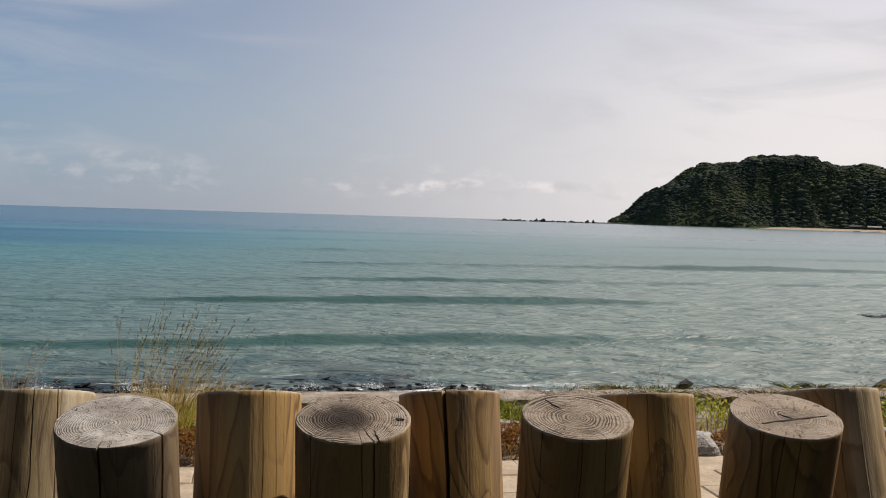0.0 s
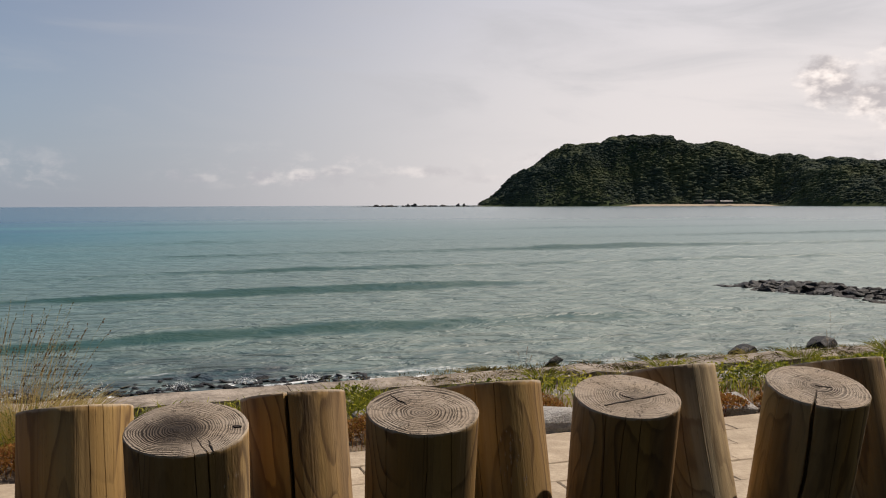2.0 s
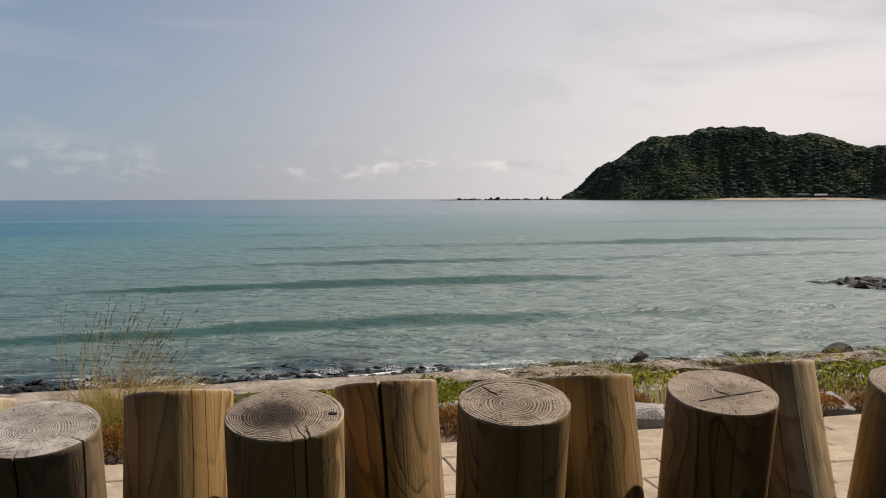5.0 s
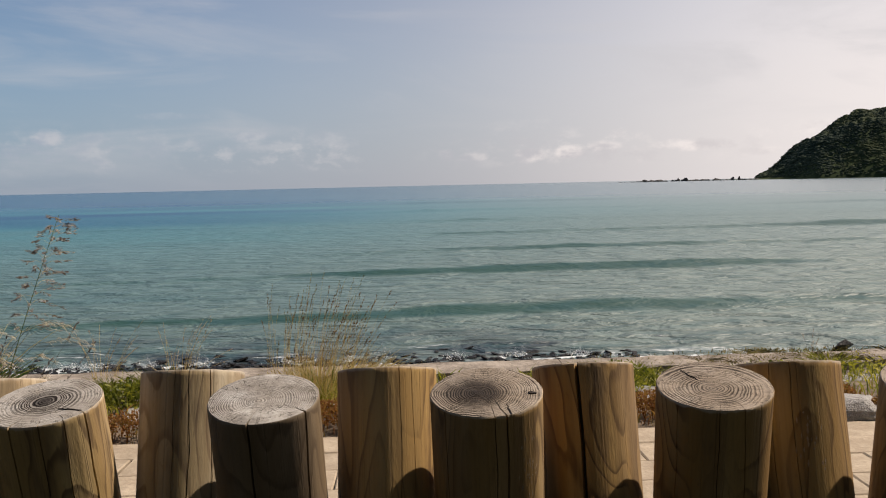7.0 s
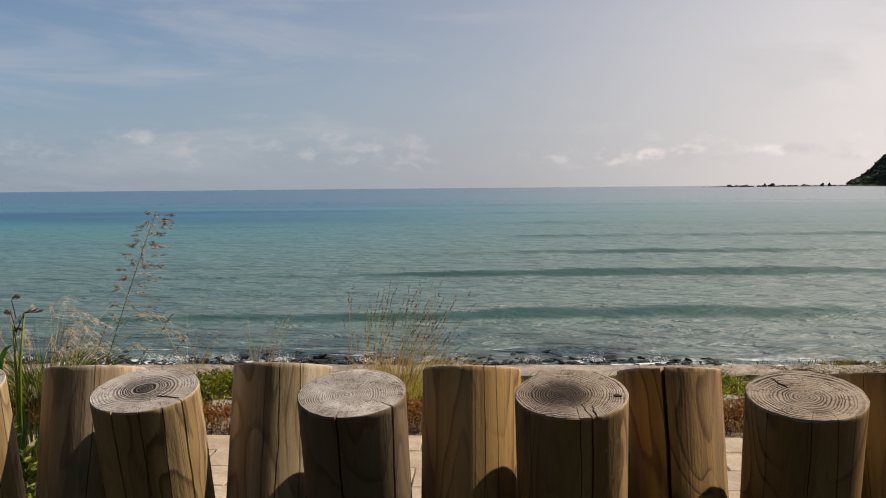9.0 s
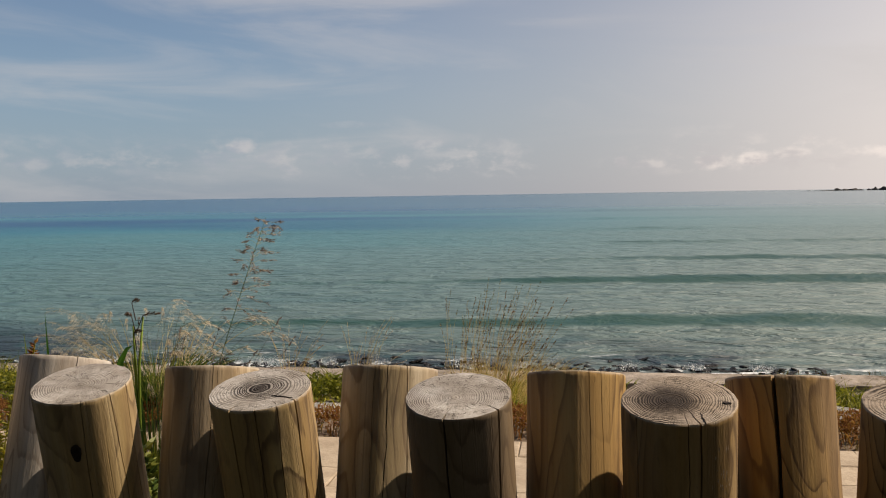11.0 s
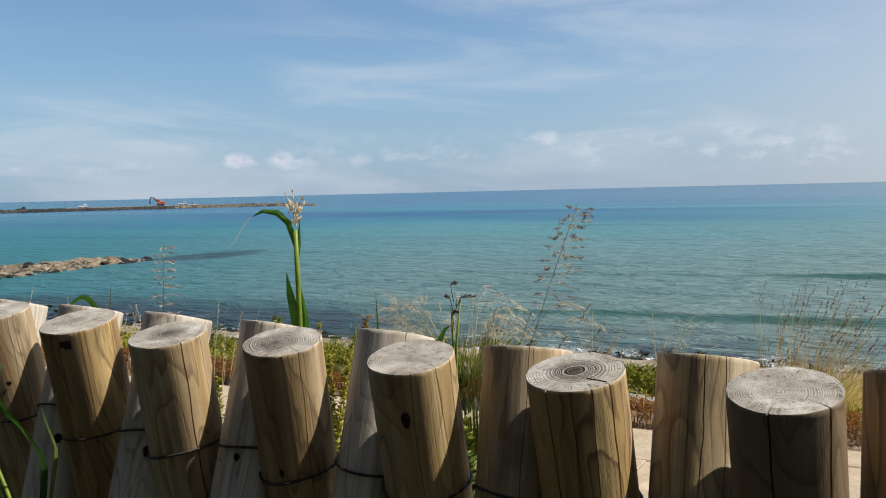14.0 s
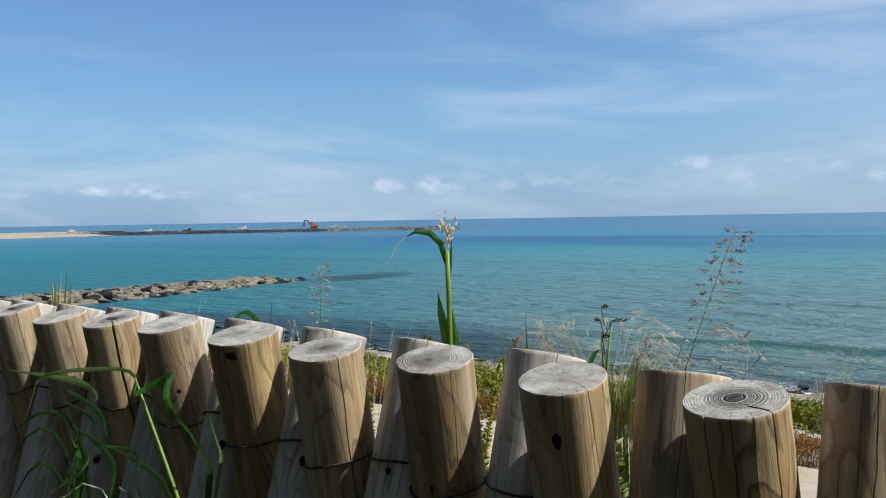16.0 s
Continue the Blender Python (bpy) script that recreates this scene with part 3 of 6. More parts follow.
def water(n, bsdf):
    pos = n.place()
    flat = n.scaled(pos, 1, 1, 0)
    dist = n.vmath("LENGTH", flat)
    # along the shore and out to sea
    turn = n.add("ShaderNodeMapping", {"Vector": pos, "Rotation": (0, 0, -FA)})
    turn.vector_type = "POINT"
    q = turn.outputs[0]
    qs = n.add("ShaderNodeSeparateXYZ", {0: q})
    big = n.noise(n.scaled(q, 0.012, 0.03, 0), 1.0, 3, 0.5)
    patch = n.noise(n.scaled(q, 0.05, 0.25, 0), 1.0, 4, 0.6)
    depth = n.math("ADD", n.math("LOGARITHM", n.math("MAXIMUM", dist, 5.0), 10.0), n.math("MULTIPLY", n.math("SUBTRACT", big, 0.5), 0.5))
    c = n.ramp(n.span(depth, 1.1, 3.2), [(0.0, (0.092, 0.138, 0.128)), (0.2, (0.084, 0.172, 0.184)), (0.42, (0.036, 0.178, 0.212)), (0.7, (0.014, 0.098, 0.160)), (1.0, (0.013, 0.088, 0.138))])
    c = n.mix(n.math("MULTIPLY", n.span(patch, 0.5, 0.72), 0.3), c, (0.02, 0.085, 0.10))
    # sandy paints in the pale haze mirrored on the sunward water, by bearing
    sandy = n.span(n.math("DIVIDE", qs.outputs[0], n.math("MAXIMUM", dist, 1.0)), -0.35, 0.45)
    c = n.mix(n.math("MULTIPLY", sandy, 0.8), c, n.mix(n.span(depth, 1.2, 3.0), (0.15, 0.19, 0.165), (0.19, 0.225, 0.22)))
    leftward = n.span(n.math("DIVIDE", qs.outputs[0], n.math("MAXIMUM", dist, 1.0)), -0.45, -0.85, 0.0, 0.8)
    c = n.mix(leftward, c, (0.004, 0.098, 0.118))   # darker teal towards the far left
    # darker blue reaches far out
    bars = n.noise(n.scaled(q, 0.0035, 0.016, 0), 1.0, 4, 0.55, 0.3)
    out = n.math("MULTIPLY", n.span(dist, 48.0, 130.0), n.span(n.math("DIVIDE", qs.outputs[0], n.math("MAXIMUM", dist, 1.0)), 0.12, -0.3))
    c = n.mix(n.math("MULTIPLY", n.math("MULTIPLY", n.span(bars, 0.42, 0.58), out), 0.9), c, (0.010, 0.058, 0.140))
    # shoreward swell faces painted darker green: less mirrored sky, water's green showing through
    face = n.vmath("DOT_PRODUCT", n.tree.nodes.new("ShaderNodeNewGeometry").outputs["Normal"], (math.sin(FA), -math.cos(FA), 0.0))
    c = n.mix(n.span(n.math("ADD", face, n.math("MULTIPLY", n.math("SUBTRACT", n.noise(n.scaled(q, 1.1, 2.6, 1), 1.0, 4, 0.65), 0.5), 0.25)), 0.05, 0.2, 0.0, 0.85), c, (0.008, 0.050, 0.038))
    # foam where the water laps at the wall
    lap = n.span(qs.outputs[1], 20.0, 16.4)
    fo = n.noise(n.scaled(q, 1.2, 2.2, 0), 1.0, 7, 0.68, 0.8)
    foam = n.math("MAXIMUM", n.math("MULTIPLY", n.span(fo, 0.58, 0.68), lap), n.math("MULTIPLY", n.span(fo, 0.5, 0.6), n.span(qs.outputs[1], 17.1, 16.3)))
    foam = n.math("MULTIPLY", foam, n.span(qs.outputs[0], 10.0, 4.0, 0.25, 1.0))
    c = n.mix(foam, c, (0.72, 0.74, 0.74))
    weedy = n.math("MULTIPLY", n.span(qs.outputs[0], -10.0, -14.0), n.span(qs.outputs[0], -29.0, -24.0))
    shoal = n.math("MULTIPLY", n.span(n.math("ADD", n.noise(n.scaled(q, 0.35, 0.8, 0), 1.0, 5, 0.65), n.math("MULTIPLY", weedy, 0.26)), 0.38, 0.6), n.span(n.math("SUBTRACT", qs.outputs[1], n.math("MULTIPLY", weedy, 1.5)), 21.5, 17.0))
    c = n.mix(n.math("MULTIPLY", n.math("SUBTRACT", 1.0, foam), n.math("MULTIPLY", shoal, n.span(qs.outputs[0], 2.0, 7.0, 0.92, 0.25))), c, (0.012, 0.02, 0.026))
    reef_u = n.math("DIVIDE", n.math("ADD", qs.outputs[0], 34.5), 2.4)
    reef_n = n.math("DIVIDE", n.math("SUBTRACT", qs.outputs[1], 37.4), 4.5)
    reef = n.math("ADD", n.math("POWER", reef_u, 2.0), n.math("POWER", reef_n, 2.0))
    reef = n.span(n.math("ADD", reef, n.math("MULTIPLY", patch, 1.2)), 1.7, 0.9)
    c = n.mix(n.math("MULTIPLY", reef, 0.8), c, (0.015, 0.025, 0.03))
    ripple = n.noise(n.scaled(q, 1.7, 2.3, 1), 1.0, 4, 0.6)
    chop = n.noise(n.scaled(q, 0.35, 0.55, 1), 1.0, 3, 0.55)
    # dark ripple slopes painted into the colour as streaks, fainter far out
    streaks = n.noise(n.scaled(q, 0.85, 1.6, 0), 1.0, 5, 0.66, 0.3)
    c = n.mix(n.math("MULTIPLY", n.span(streaks, 0.48, 0.62), n.span(dist, 16.0, 150.0, 0.52, 0.15)), c, (0.02, 0.068, 0.07))
    far = n.span(dist, 18.0, 130.0, 1.0, 0.2)
    wavelet = n.noise(n.scaled(q, 0.62, 1.25, 1), 1.0, 4, 0.6, 0.5)
    h = n.math("ADD", n.math("ADD", n.math("MULTIPLY", ripple, 0.13), n.math("MULTIPLY", wavelet, 0.7)), n.math("MULTIPLY", chop, 0.24))
    n.set(bsdf.inputs["Roughness"], n.span(dist, 12.0, 250.0, 0.46, 0.24))
    bsdf.inputs["IOR"].default_value = 1.333
    return c, n.bump(h, n.math("MULTIPLY", far, n.span(face, 0.04, 0.2, 1.0, 0.3)), 1.0)


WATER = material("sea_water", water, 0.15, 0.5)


def swell(u, n):
    """Height of the long low waves that run in parallel to the shore."""
    bend = 0.6 * math.sin(u * 0.035 + 1.0) + 0.4 * noise.noise(Vector((u * 0.03, n * 0.02, 3.0)))
    fade = max(0.0, 1 - n / 260.0)
    z = 0.0
    open_sea = min(1.0, max(0.0, (u + 5.0) / 7.0))   # the swell stands higher off the open shore
    for centre, amp, width in ((20.5, 0.2, 0.85), (30.5, 0.27, 0.75), (41.0, 0.15, 0.9), (55.0, 0.22, 1.3), (75.0, 0.2, 1.8), (105.0, 0.2, 2.6), (150.0, 0.2, 3.6)):
        d = n - centre - bend * centre * 0.05 - u * 0.03 - 0.45 * noise.noise(Vector((u * 0.22, centre, 1.0))) - 0.12 * noise.noise(Vector((u * 0.7, centre, 6.0)))
        k = max(0.0, 0.6 + 1.1 * noise.noise(Vector((u * 0.045, centre * 0.37, 0))))
        calm = 1.0
        if centre < 40:   # the groynes break the swell
            calm = max(0.12, min(1.0, (u + 27) / 20, (19 - u) / 14))
        width *= 1.0 + 0.5 * open_sea
        k *= (0.4 + 1.1 * open_sea) * (0.95 + 0.35 * noise.noise(Vector((u * 0.3, centre, 8.0))))
        z += amp * max(0.0, k) * calm * math.exp(-(d / (width * (2.2 if d > 0 else 0.62))) ** 2)
    z += 0.04 * fade * noise.noise(Vector((u * 0.35, n * 0.7, 0)))
    return z


def build_sea():
    ns, n = [], 5.9
    while n < 270:
        ns.append(n)
        n += 0.5 if n < 13.5 else max(0.13, n * 0.0065)
    ns += [300, 400, 600, 1000, 2000, 4700]
    us = np.concatenate([-np.geomspace(400, 20, 60), np.linspace(-19.5, 19.5, 100), np.geomspace(20, 400, 60)])
    us = np.concatenate([[-4500, -2000, -900], us, [900, 2000, 4500]])
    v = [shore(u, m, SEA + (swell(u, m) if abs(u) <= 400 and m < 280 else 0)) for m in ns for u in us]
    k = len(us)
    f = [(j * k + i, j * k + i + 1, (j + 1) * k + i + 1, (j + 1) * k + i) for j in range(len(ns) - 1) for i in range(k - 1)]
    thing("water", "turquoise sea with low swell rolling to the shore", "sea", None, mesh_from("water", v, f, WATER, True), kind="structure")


build_sea()


LEDGES = [rock_mesh("ledge_stone", COPING, 20 + i, 0.6) for i in range(5)]


def build_coping():
    """The cast coping of the sea wall, in lengths with open joints and worn edges."""
    wall = thing("sea_wall", "weathered pale concrete coping along the shore", "wall", SHORE, kind="structure")
    u = -34.0
    i = 0
    while u < 30:
        length = rnd.uniform(1.7, 2.2)
        near, far = 5.10 + 0.05 * rnd.random(), 5.56
        s = Soup()
        k = 26
        v = []
        for j in range(k + 1):
            x = u + (length - 0.006) * j / k
            w1, w2, w3 = (0.045 * noise.noise(Vector((x * 3, q, 0))) + 0.025 * noise.noise(Vector((x * 9, q, 4))) for q in (1, 5, 9))
            v += [(x, near + w1, -0.10), (x, near + 0.02 + w1, 0.045 + w3 * 0.4), (x, far - 0.03 + w2, 0.05 + w3 * 0.3), (x, far + w2, 0.0), (x, far + 0.05, SEA - 0.6)]
        f = [(j * 5 + q, (j + 1) * 5 + q, (j + 1) * 5 + q + 1, j * 5 + q + 1) for j in range(k) for q in range(4)]
        s.add(v, f + [(0, 1, 2, 3, 4), tuple(k * 5 + q for q in (4, 3, 2, 1, 0))])
        part("coping_stone", s.mesh("coping_stone", COPING), wall)
        x = u
        while x < u + length:   # broken flat stones bedded along its inner edge
            w = rnd.uniform(0.22, 0.5)
            m = Matrix.Translation((x + w / 2, 5.08 + rnd.uniform(-0.06, 0.03), -0.02 + rnd.uniform(-0.02, 0.02))) @ pose(0, 0, 0, rnd.uniform(-6, 6), rnd.uniform(-5, 5), rnd.uniform(-14, 14)) @ Matrix.Diagonal((w / 1.2, rnd.uniform(0.12, 0.24), rnd.uniform(0.10, 0.18), 1))
            part("ledge_stone", rnd.choice(LEDGES), wall, m)
            x += w * rnd.uniform(0.9, 1.4)
        u += length
        i += 1


build_coping()

PROFILE = [(8.6, 0.0), (10.2, 0.0), (10.38, 0.05), (10.98, 0.36), (11.76, 1.01), (12.35, 1.63), (12.94, 2.03), (13.73, 2.42), (14.32, 2.78), (14.9, 3.18), (15.69, 3.52), (16.27, 3.76), (17.35, 3.92), (18.03, 3.82), (18.61, 4.04), (19.09, 4.18), (20.92, 4.23), (21.45, 4.33), (21.97, 4.23), (22.35, 4.04), (22.64, 3.83), (24.24, 3.69), (25.09, 3.5), (26.2, 3.34), (26.94, 3.06), (27.49, 2.83), (28.12, 2.83), (28.74, 2.97), (29.45, 2.82), (30.86, 2.59), (32.23, 2.63), (32.92, 2.48), (33.92, 2.38), (34.74, 2.49), (35.22, 2.73), (35.87, 3.05), (40, 4.0), (50, 4.5), (62, 3.0)]
BASE = [(8, 1500), (10.6, 1450), (14, 1280), (19.4, 1250), (28.5, 1150), (32, 960), (36, 900), (62, 700)]


def hill_point(az, depth):
    """A point on the headland; az in degrees to the right of straight ahead, depth from 0 at the water to 1 on the ridge and 1.6 behind."""
    r0 = smooth_curve(BASE, az)
    ridge = r0 + 260
    r = r0 + (ridge - r0) * depth
    top = math.tan(radians(smooth_curve(PROFILE, az))) * ridge + 1.4
    k = math.sin(min(1.0, depth) * math.pi / 2) ** 0.85 if depth <= 1 else math.cos((depth - 1) * 1.3)
    bumps = (18 * noise.noise(Vector((az * 0.5, depth * 3, 2))) + 15 * noise.noise(Vector((az * 1.3 + depth * 2, depth * 4, 7))) + 10 * noise.noise(Vector((az * 3.1 - depth * 3, depth * 7, 4)))) * depth * (1.1 - depth) * 1.3
    cove = max(0.0, min(1.0, (az - 17.0) / 3.5, (30.5 - az) / 3.0))
    cove = cove * cove * (3 - 2 * cove)
    if depth < 0.62:
        k *= 1 - cove * (1 - max(0.02, (depth - 0.12) / 0.5) ** 0.9 if depth > 0.12 else 0.98)
    z = SEA - 0.5 + max(0.0, top) * k + bumps * (1 if top > 20 else 0)
    a = radians(az)
    return Vector((math.sin(a) * r, math.cos(a) * r, z))


def build_headland():
    azs = np.concatenate([np.linspace(8.6, 38, 200), np.linspace(38.5, 62, 40)])
    ds = [0, 0.03, 0.07, 0.12, 0.18, 0.24, 0.3, 0.36, 0.42, 0.48, 0.54, 0.6, 0.66, 0.72, 0.78, 0.84, 0.9, 0.95, 1.0, 1.15, 1.4, 1.7]
    v = [hill_point(a, d) for d in ds for a in azs]
    k = len(azs)
    f = [(j * k + i, j * k + i + 1, (j + 1) * k + i + 1, (j + 1) * k + i) for j in range(len(ds) - 1) for i in range(k - 1)]
    thing("headland", "dark wooded headland rising from the sea", "hill", None, mesh_from("headland", v, f, SLOPE, True), kind="structure")
    # the woods on it
    bm = bmesh.new()
    bmesh.ops.create_icosphere(bm, subdivisions=1, radius=1.0)
    tv = np.array([q.co[:] for q in bm.verts])
    tf = np.array([[q.index for q in face.verts] for face in bm.faces])
    bm.free()
    allv, allf, o = [], [], 0
    for i in range(36000):
        az = 9.9 + 28.1 * rng.random() ** 1.05
        d = rng.random() ** 0.8 * 1.03
        if 19.5 < az < 28.6 and d < 0.12:
            continue
        p = hill_point(az, d)
        if p.z < SEA + 3:
            continue
        stand = noise.noise(Vector((p.x * 0.012, p.y * 0.012, 5.0)))   # stands of taller and lower trees
        size = rng.uniform(1.2, 3.0) * (1.0 + 0.6 * stand) * (1.6 if rng.random() < 0.12 else 1.0) * (0.65 if d < 0.15 else 1) * (0.55 if d > 0.88 else 1)
        lump = 1 + 0.16 * rng.standard_normal(len(tv))[:, None]
        pts = tv * lump * size * np.array([rng.uniform(1.0, 1.5), rng.uniform(1.0, 1.5), rng.uniform(0.42, 0.66)])
        allv.append(pts + np.array(p) + [0, 0, size * 0.1])
        allf.append(tf + o)
        o += len(tv)
    allv, allf = np.concatenate(allv), np.concatenate(allf)
    me = bpy.data.meshes.new("woods")
    me.from_pydata(allv.tolist(), [], allf.tolist())
    me.materials.append(FOREST)
    me.shade_smooth()
    thing("woods", "dense dark evergreen woods covering the headland", "woods", None, me, kind="stuff")
    # sand beach at its foot
    v, k = [], 60
    for i in range(k + 1):
        az = 19.2 + (28.9 - 19.2) * i / k
        t = i / k
        w = math.sin(min(1, t * 6) * math.pi / 2) * math.sin(min(1, (1 - t) * 4) * math.pi / 2)
        r0 = smooth_curve(BASE, az)
        for dr, z in ((-10 * w, SEA - 0.2), (0, SEA + 1.2 * w), (30, SEA + 2.4 * w + 0.2)):
            a = radians(az)
            v.append((math.sin(a) * (r0 + dr), math.cos(a) * (r0 + dr), z))
    f = [(i * 3 + q, (i + 1) * 3 + q, (i + 1) * 3 + q + 1, i * 3 + q + 1) for i in range(k) for q in range(2)]
    thing("far_beach", "narrow pale sand beach below the wooded hill", "beach", None, mesh_from("far_beach", v, f, SAND, True), kind="structure")


build_headland()


# ---- the log palisade ----
def log_mesh(name, seed, radius, length, cracks, base_segs=96):
    """A round log with drying checks that run down from its sawn end; local z runs along it, 0 at the sawn top.
    cracks: angle, reach down the log, half width, depth."""
    r = random.Random(seed)
    zs = [0.0, -0.002, -0.010, -0.03] + [-0.03 - (length - 0.03) * ((i + 1) / 26) ** 1.15 for i in range(26)]
    ph = r.uniform(0, 20)
    lines = [(a % (2 * math.pi), reach, w, deep, r.uniform(0, 9)) for a, reach, w, deep in cracks]
    cols = [2 * math.pi * i / base_segs for i in range(base_segs)]
    near = lambda t, a: abs((t - a + math.pi) % (2 * math.pi) - math.pi)
    for a, reach, w, deep, p in lines:
        cols = [t for t in cols if near(t, a) > 1.6 * w / radius]
    marks = {}
    for k, (a, reach, w, deep, p) in enumerate(lines):
        for sgn in (-1, -0.25, 0.25, 1):
            t = (a + sgn * w / radius) % (2 * math.pi)
            cols.append(t)
            if abs(sgn) < 1:
                marks[t] = k
    cols.sort()
    segs = len(cols)

    def bent(t, z):
        q = t
        for a, reach, w, deep, p in lines:
            wander = 0.10 * noise.noise(Vector((z * 4, p, 0))) + 0.035 * noise.noise(Vector((z * 17, p, 4)))
            q += wander * max(0.0, 1 - near(t, a) / 0.5)
        return q

    def rad(t, z):
        x, y = math.cos(t), math.sin(t)
        return radius * (1 + 0.03 * noise.noise(Vector((x * 1.1, y * 1.1, z * 0.9 + ph))) + 0.010 * noise.noise(Vector((x * 4, y * 4, z * 1.5 + ph))))

    v, f, mi = [], [], []
    for z in zs:
        for t in cols:
            q = rad(t, z)
            if t in marks:
                a, reach, w, deep, p = lines[marks[t]]
                q -= deep * max(0.0, 1 - (-z / reach) ** 2)
            if z == 0.0:
                q -= 0.0008 + 0.002 * abs(noise.noise(Vector((math.cos(t) * 11, math.sin(t) * 11, ph))))
            b_ = bent(t, z)
            v.append((q * math.cos(b_), q * math.sin(b_), z))
    for j in range(len(zs) - 1):
        for i in range(segs):
            f.append((j * segs + i, (j + 1) * segs + i, (j + 1) * segs + (i + 1) % segs, j * segs + (i + 1) % segs))
            mi.append(0)
    prev = list(range(segs))
    for k in (0.95, 0.86, 0.75, 0.62, 0.48, 0.34, 0.2, 0.08):
        row = []
        for t in cols:
            q = (rad(t, 0) - 0.004 - (lines[marks[t]][3] if t in marks else 0.0)) * k
            b_ = bent(t, 0) + 0.06 * noise.noise(Vector((k * 5, t, ph)))
            z = 0.0016 * noise.noise(Vector((q * math.cos(t) * 70, q * math.sin(t) * 70, ph)))
            if t in marks:
                a, reach, w, deep, p = lines[marks[t]]
                inner = 0.25 if deep >= 0.02 else max(0.6, 1 - reach * 0.4)
                z -= 0.35 * deep * max(0.0, (k - inner) / (1 - inner)) ** 0.5 if k > inner else 0.0
            row.append(len(v))
            v.append((q * math.cos(b_), q * math.sin(b_), z))
        for i in range(segs):
            f.append((prev[i], prev[(i + 1) % segs], row[(i + 1) % segs], row[i]))
            mi.append(1)
        prev = row
    v.append((0, 0, 0))
    for i in range(segs):
        f.append((prev[i], prev[(i + 1) % segs], len(v) - 1))
        mi.append(1)
    me = mesh_from(name, v, f, [WOOD, END], True)
    me.polygons.foreach_set("material_index", mi)
    me.set_sharp_from_angle(angle=radians(35))
    return me


def knot_mesh(name, radius, angle, z, w, h, mat):
    """A dark oval knot that follows the round of the log."""
    v, f = [], []
    for ring, k in enumerate((1.0, 0.7, 0.35)):
        for i in range(14):
            t = 2 * math.pi * i / 14
            a = angle + w * k * math.cos(t) * (1 + 0.15 * math.sin(3 * t)) / radius
            q = radius * 1.02 + (0.0015, 0.003, 0.001)[ring]
            v.append((q * math.cos(a), q * math.sin(a), z + h * k * math.sin(t)))
    v.append((radius * 1.02 * math.cos(angle), radius * 1.02 * math.sin(angle), z))
    for ring in range(2):
        for i in range(14):
            f.append((ring * 14 + i, ring * 14 + (i + 1) % 14, ring * 14 + 14 + (i + 1) % 14, ring * 14 + 14 + i))
    f += [(28 + i, 28 + (i + 1) % 14, 42) for i in range(14)]
    return mesh_from(name, v, f, mat, True)


def scuff_mesh(radius, angle, z, seed):
    """A patch of short pale scratches on the round of the log."""
    r = random.Random(seed)
    v, f = [], []
    for _ in range(26):
        a, zz = angle + r.gauss(0, 0.011) / radius, z + r.gauss(0, 0.022)
        w, h, o = r.uniform(0.0006, 0.0018) / radius, r.uniform(0.002, 0.007), len(v)
        q = radius * 1.02 + 0.0012
        for da, dz in ((-w, 0), (0, -h), (w, 0), (0.4 * w, h)):
            v.append((q * math.cos(a + da), q * math.sin(a + da), zz + dz))
        f.append((o, o + 1, o + 2, o + 3))
    return mesh_from("scuff", v, f, SCUFF)


def notch_mesh(radius, angle, z, w, h):
    """A dark square patch for the shade inside a saw cut, its lower edge uneven."""
    v, f = [], []
    q = radius * 1.03 + 0.001
    for i in range(9):
        a = angle + (i / 4 - 1) * w / radius
        v += [(q * math.cos(a), q * math.sin(a), z + h), (q * math.cos(a), q * math.sin(a), z - h * (1.0 if i > 2 else 0.45))]
    for i in range(8):
        f.append((2 * i, 2 * i + 1, 2 * i + 3, 2 * i + 2))
    return mesh_from("notch", v, f, KNOT)


def split_mesh(a, b, w):
    """A dark ragged split lying in the sawn end."""
    a, b = Vector((*a, 0.0012)), Vector((*b, 0.0012))
    d = (b - a).normalized()
    s = Vector((-d.y, d.x, 0))
    k = 10
    v = []
    for i in range(k + 1):
        t = i / k
        q = w * math.sin(math.pi * min(0.97, max(0.03, t))) ** 0.6 * (1 + 0.5 * noise.noise(Vector((t * 6, a.x * 90, 0))))
        c = a.lerp(b, t) + s * 0.0025 * noise.noise(Vector((t * 4, b.x * 70, 3)))
        v += [c - s * q, c + s * q, c - s * q + Vector((0, 0, -0.006)), c + s * q + Vector((0, 0, -0.006))]
    f = []
    for i in range(k):
        o = i * 4
        f += [(o, o + 4, o + 5, o + 1), (o + 2, o + 3, o + 7, o + 6), (o, o + 2, o + 6, o + 4), (o + 1, o + 5, o + 7, o + 3)]
    return mesh_from("split", v, f, KNOT)


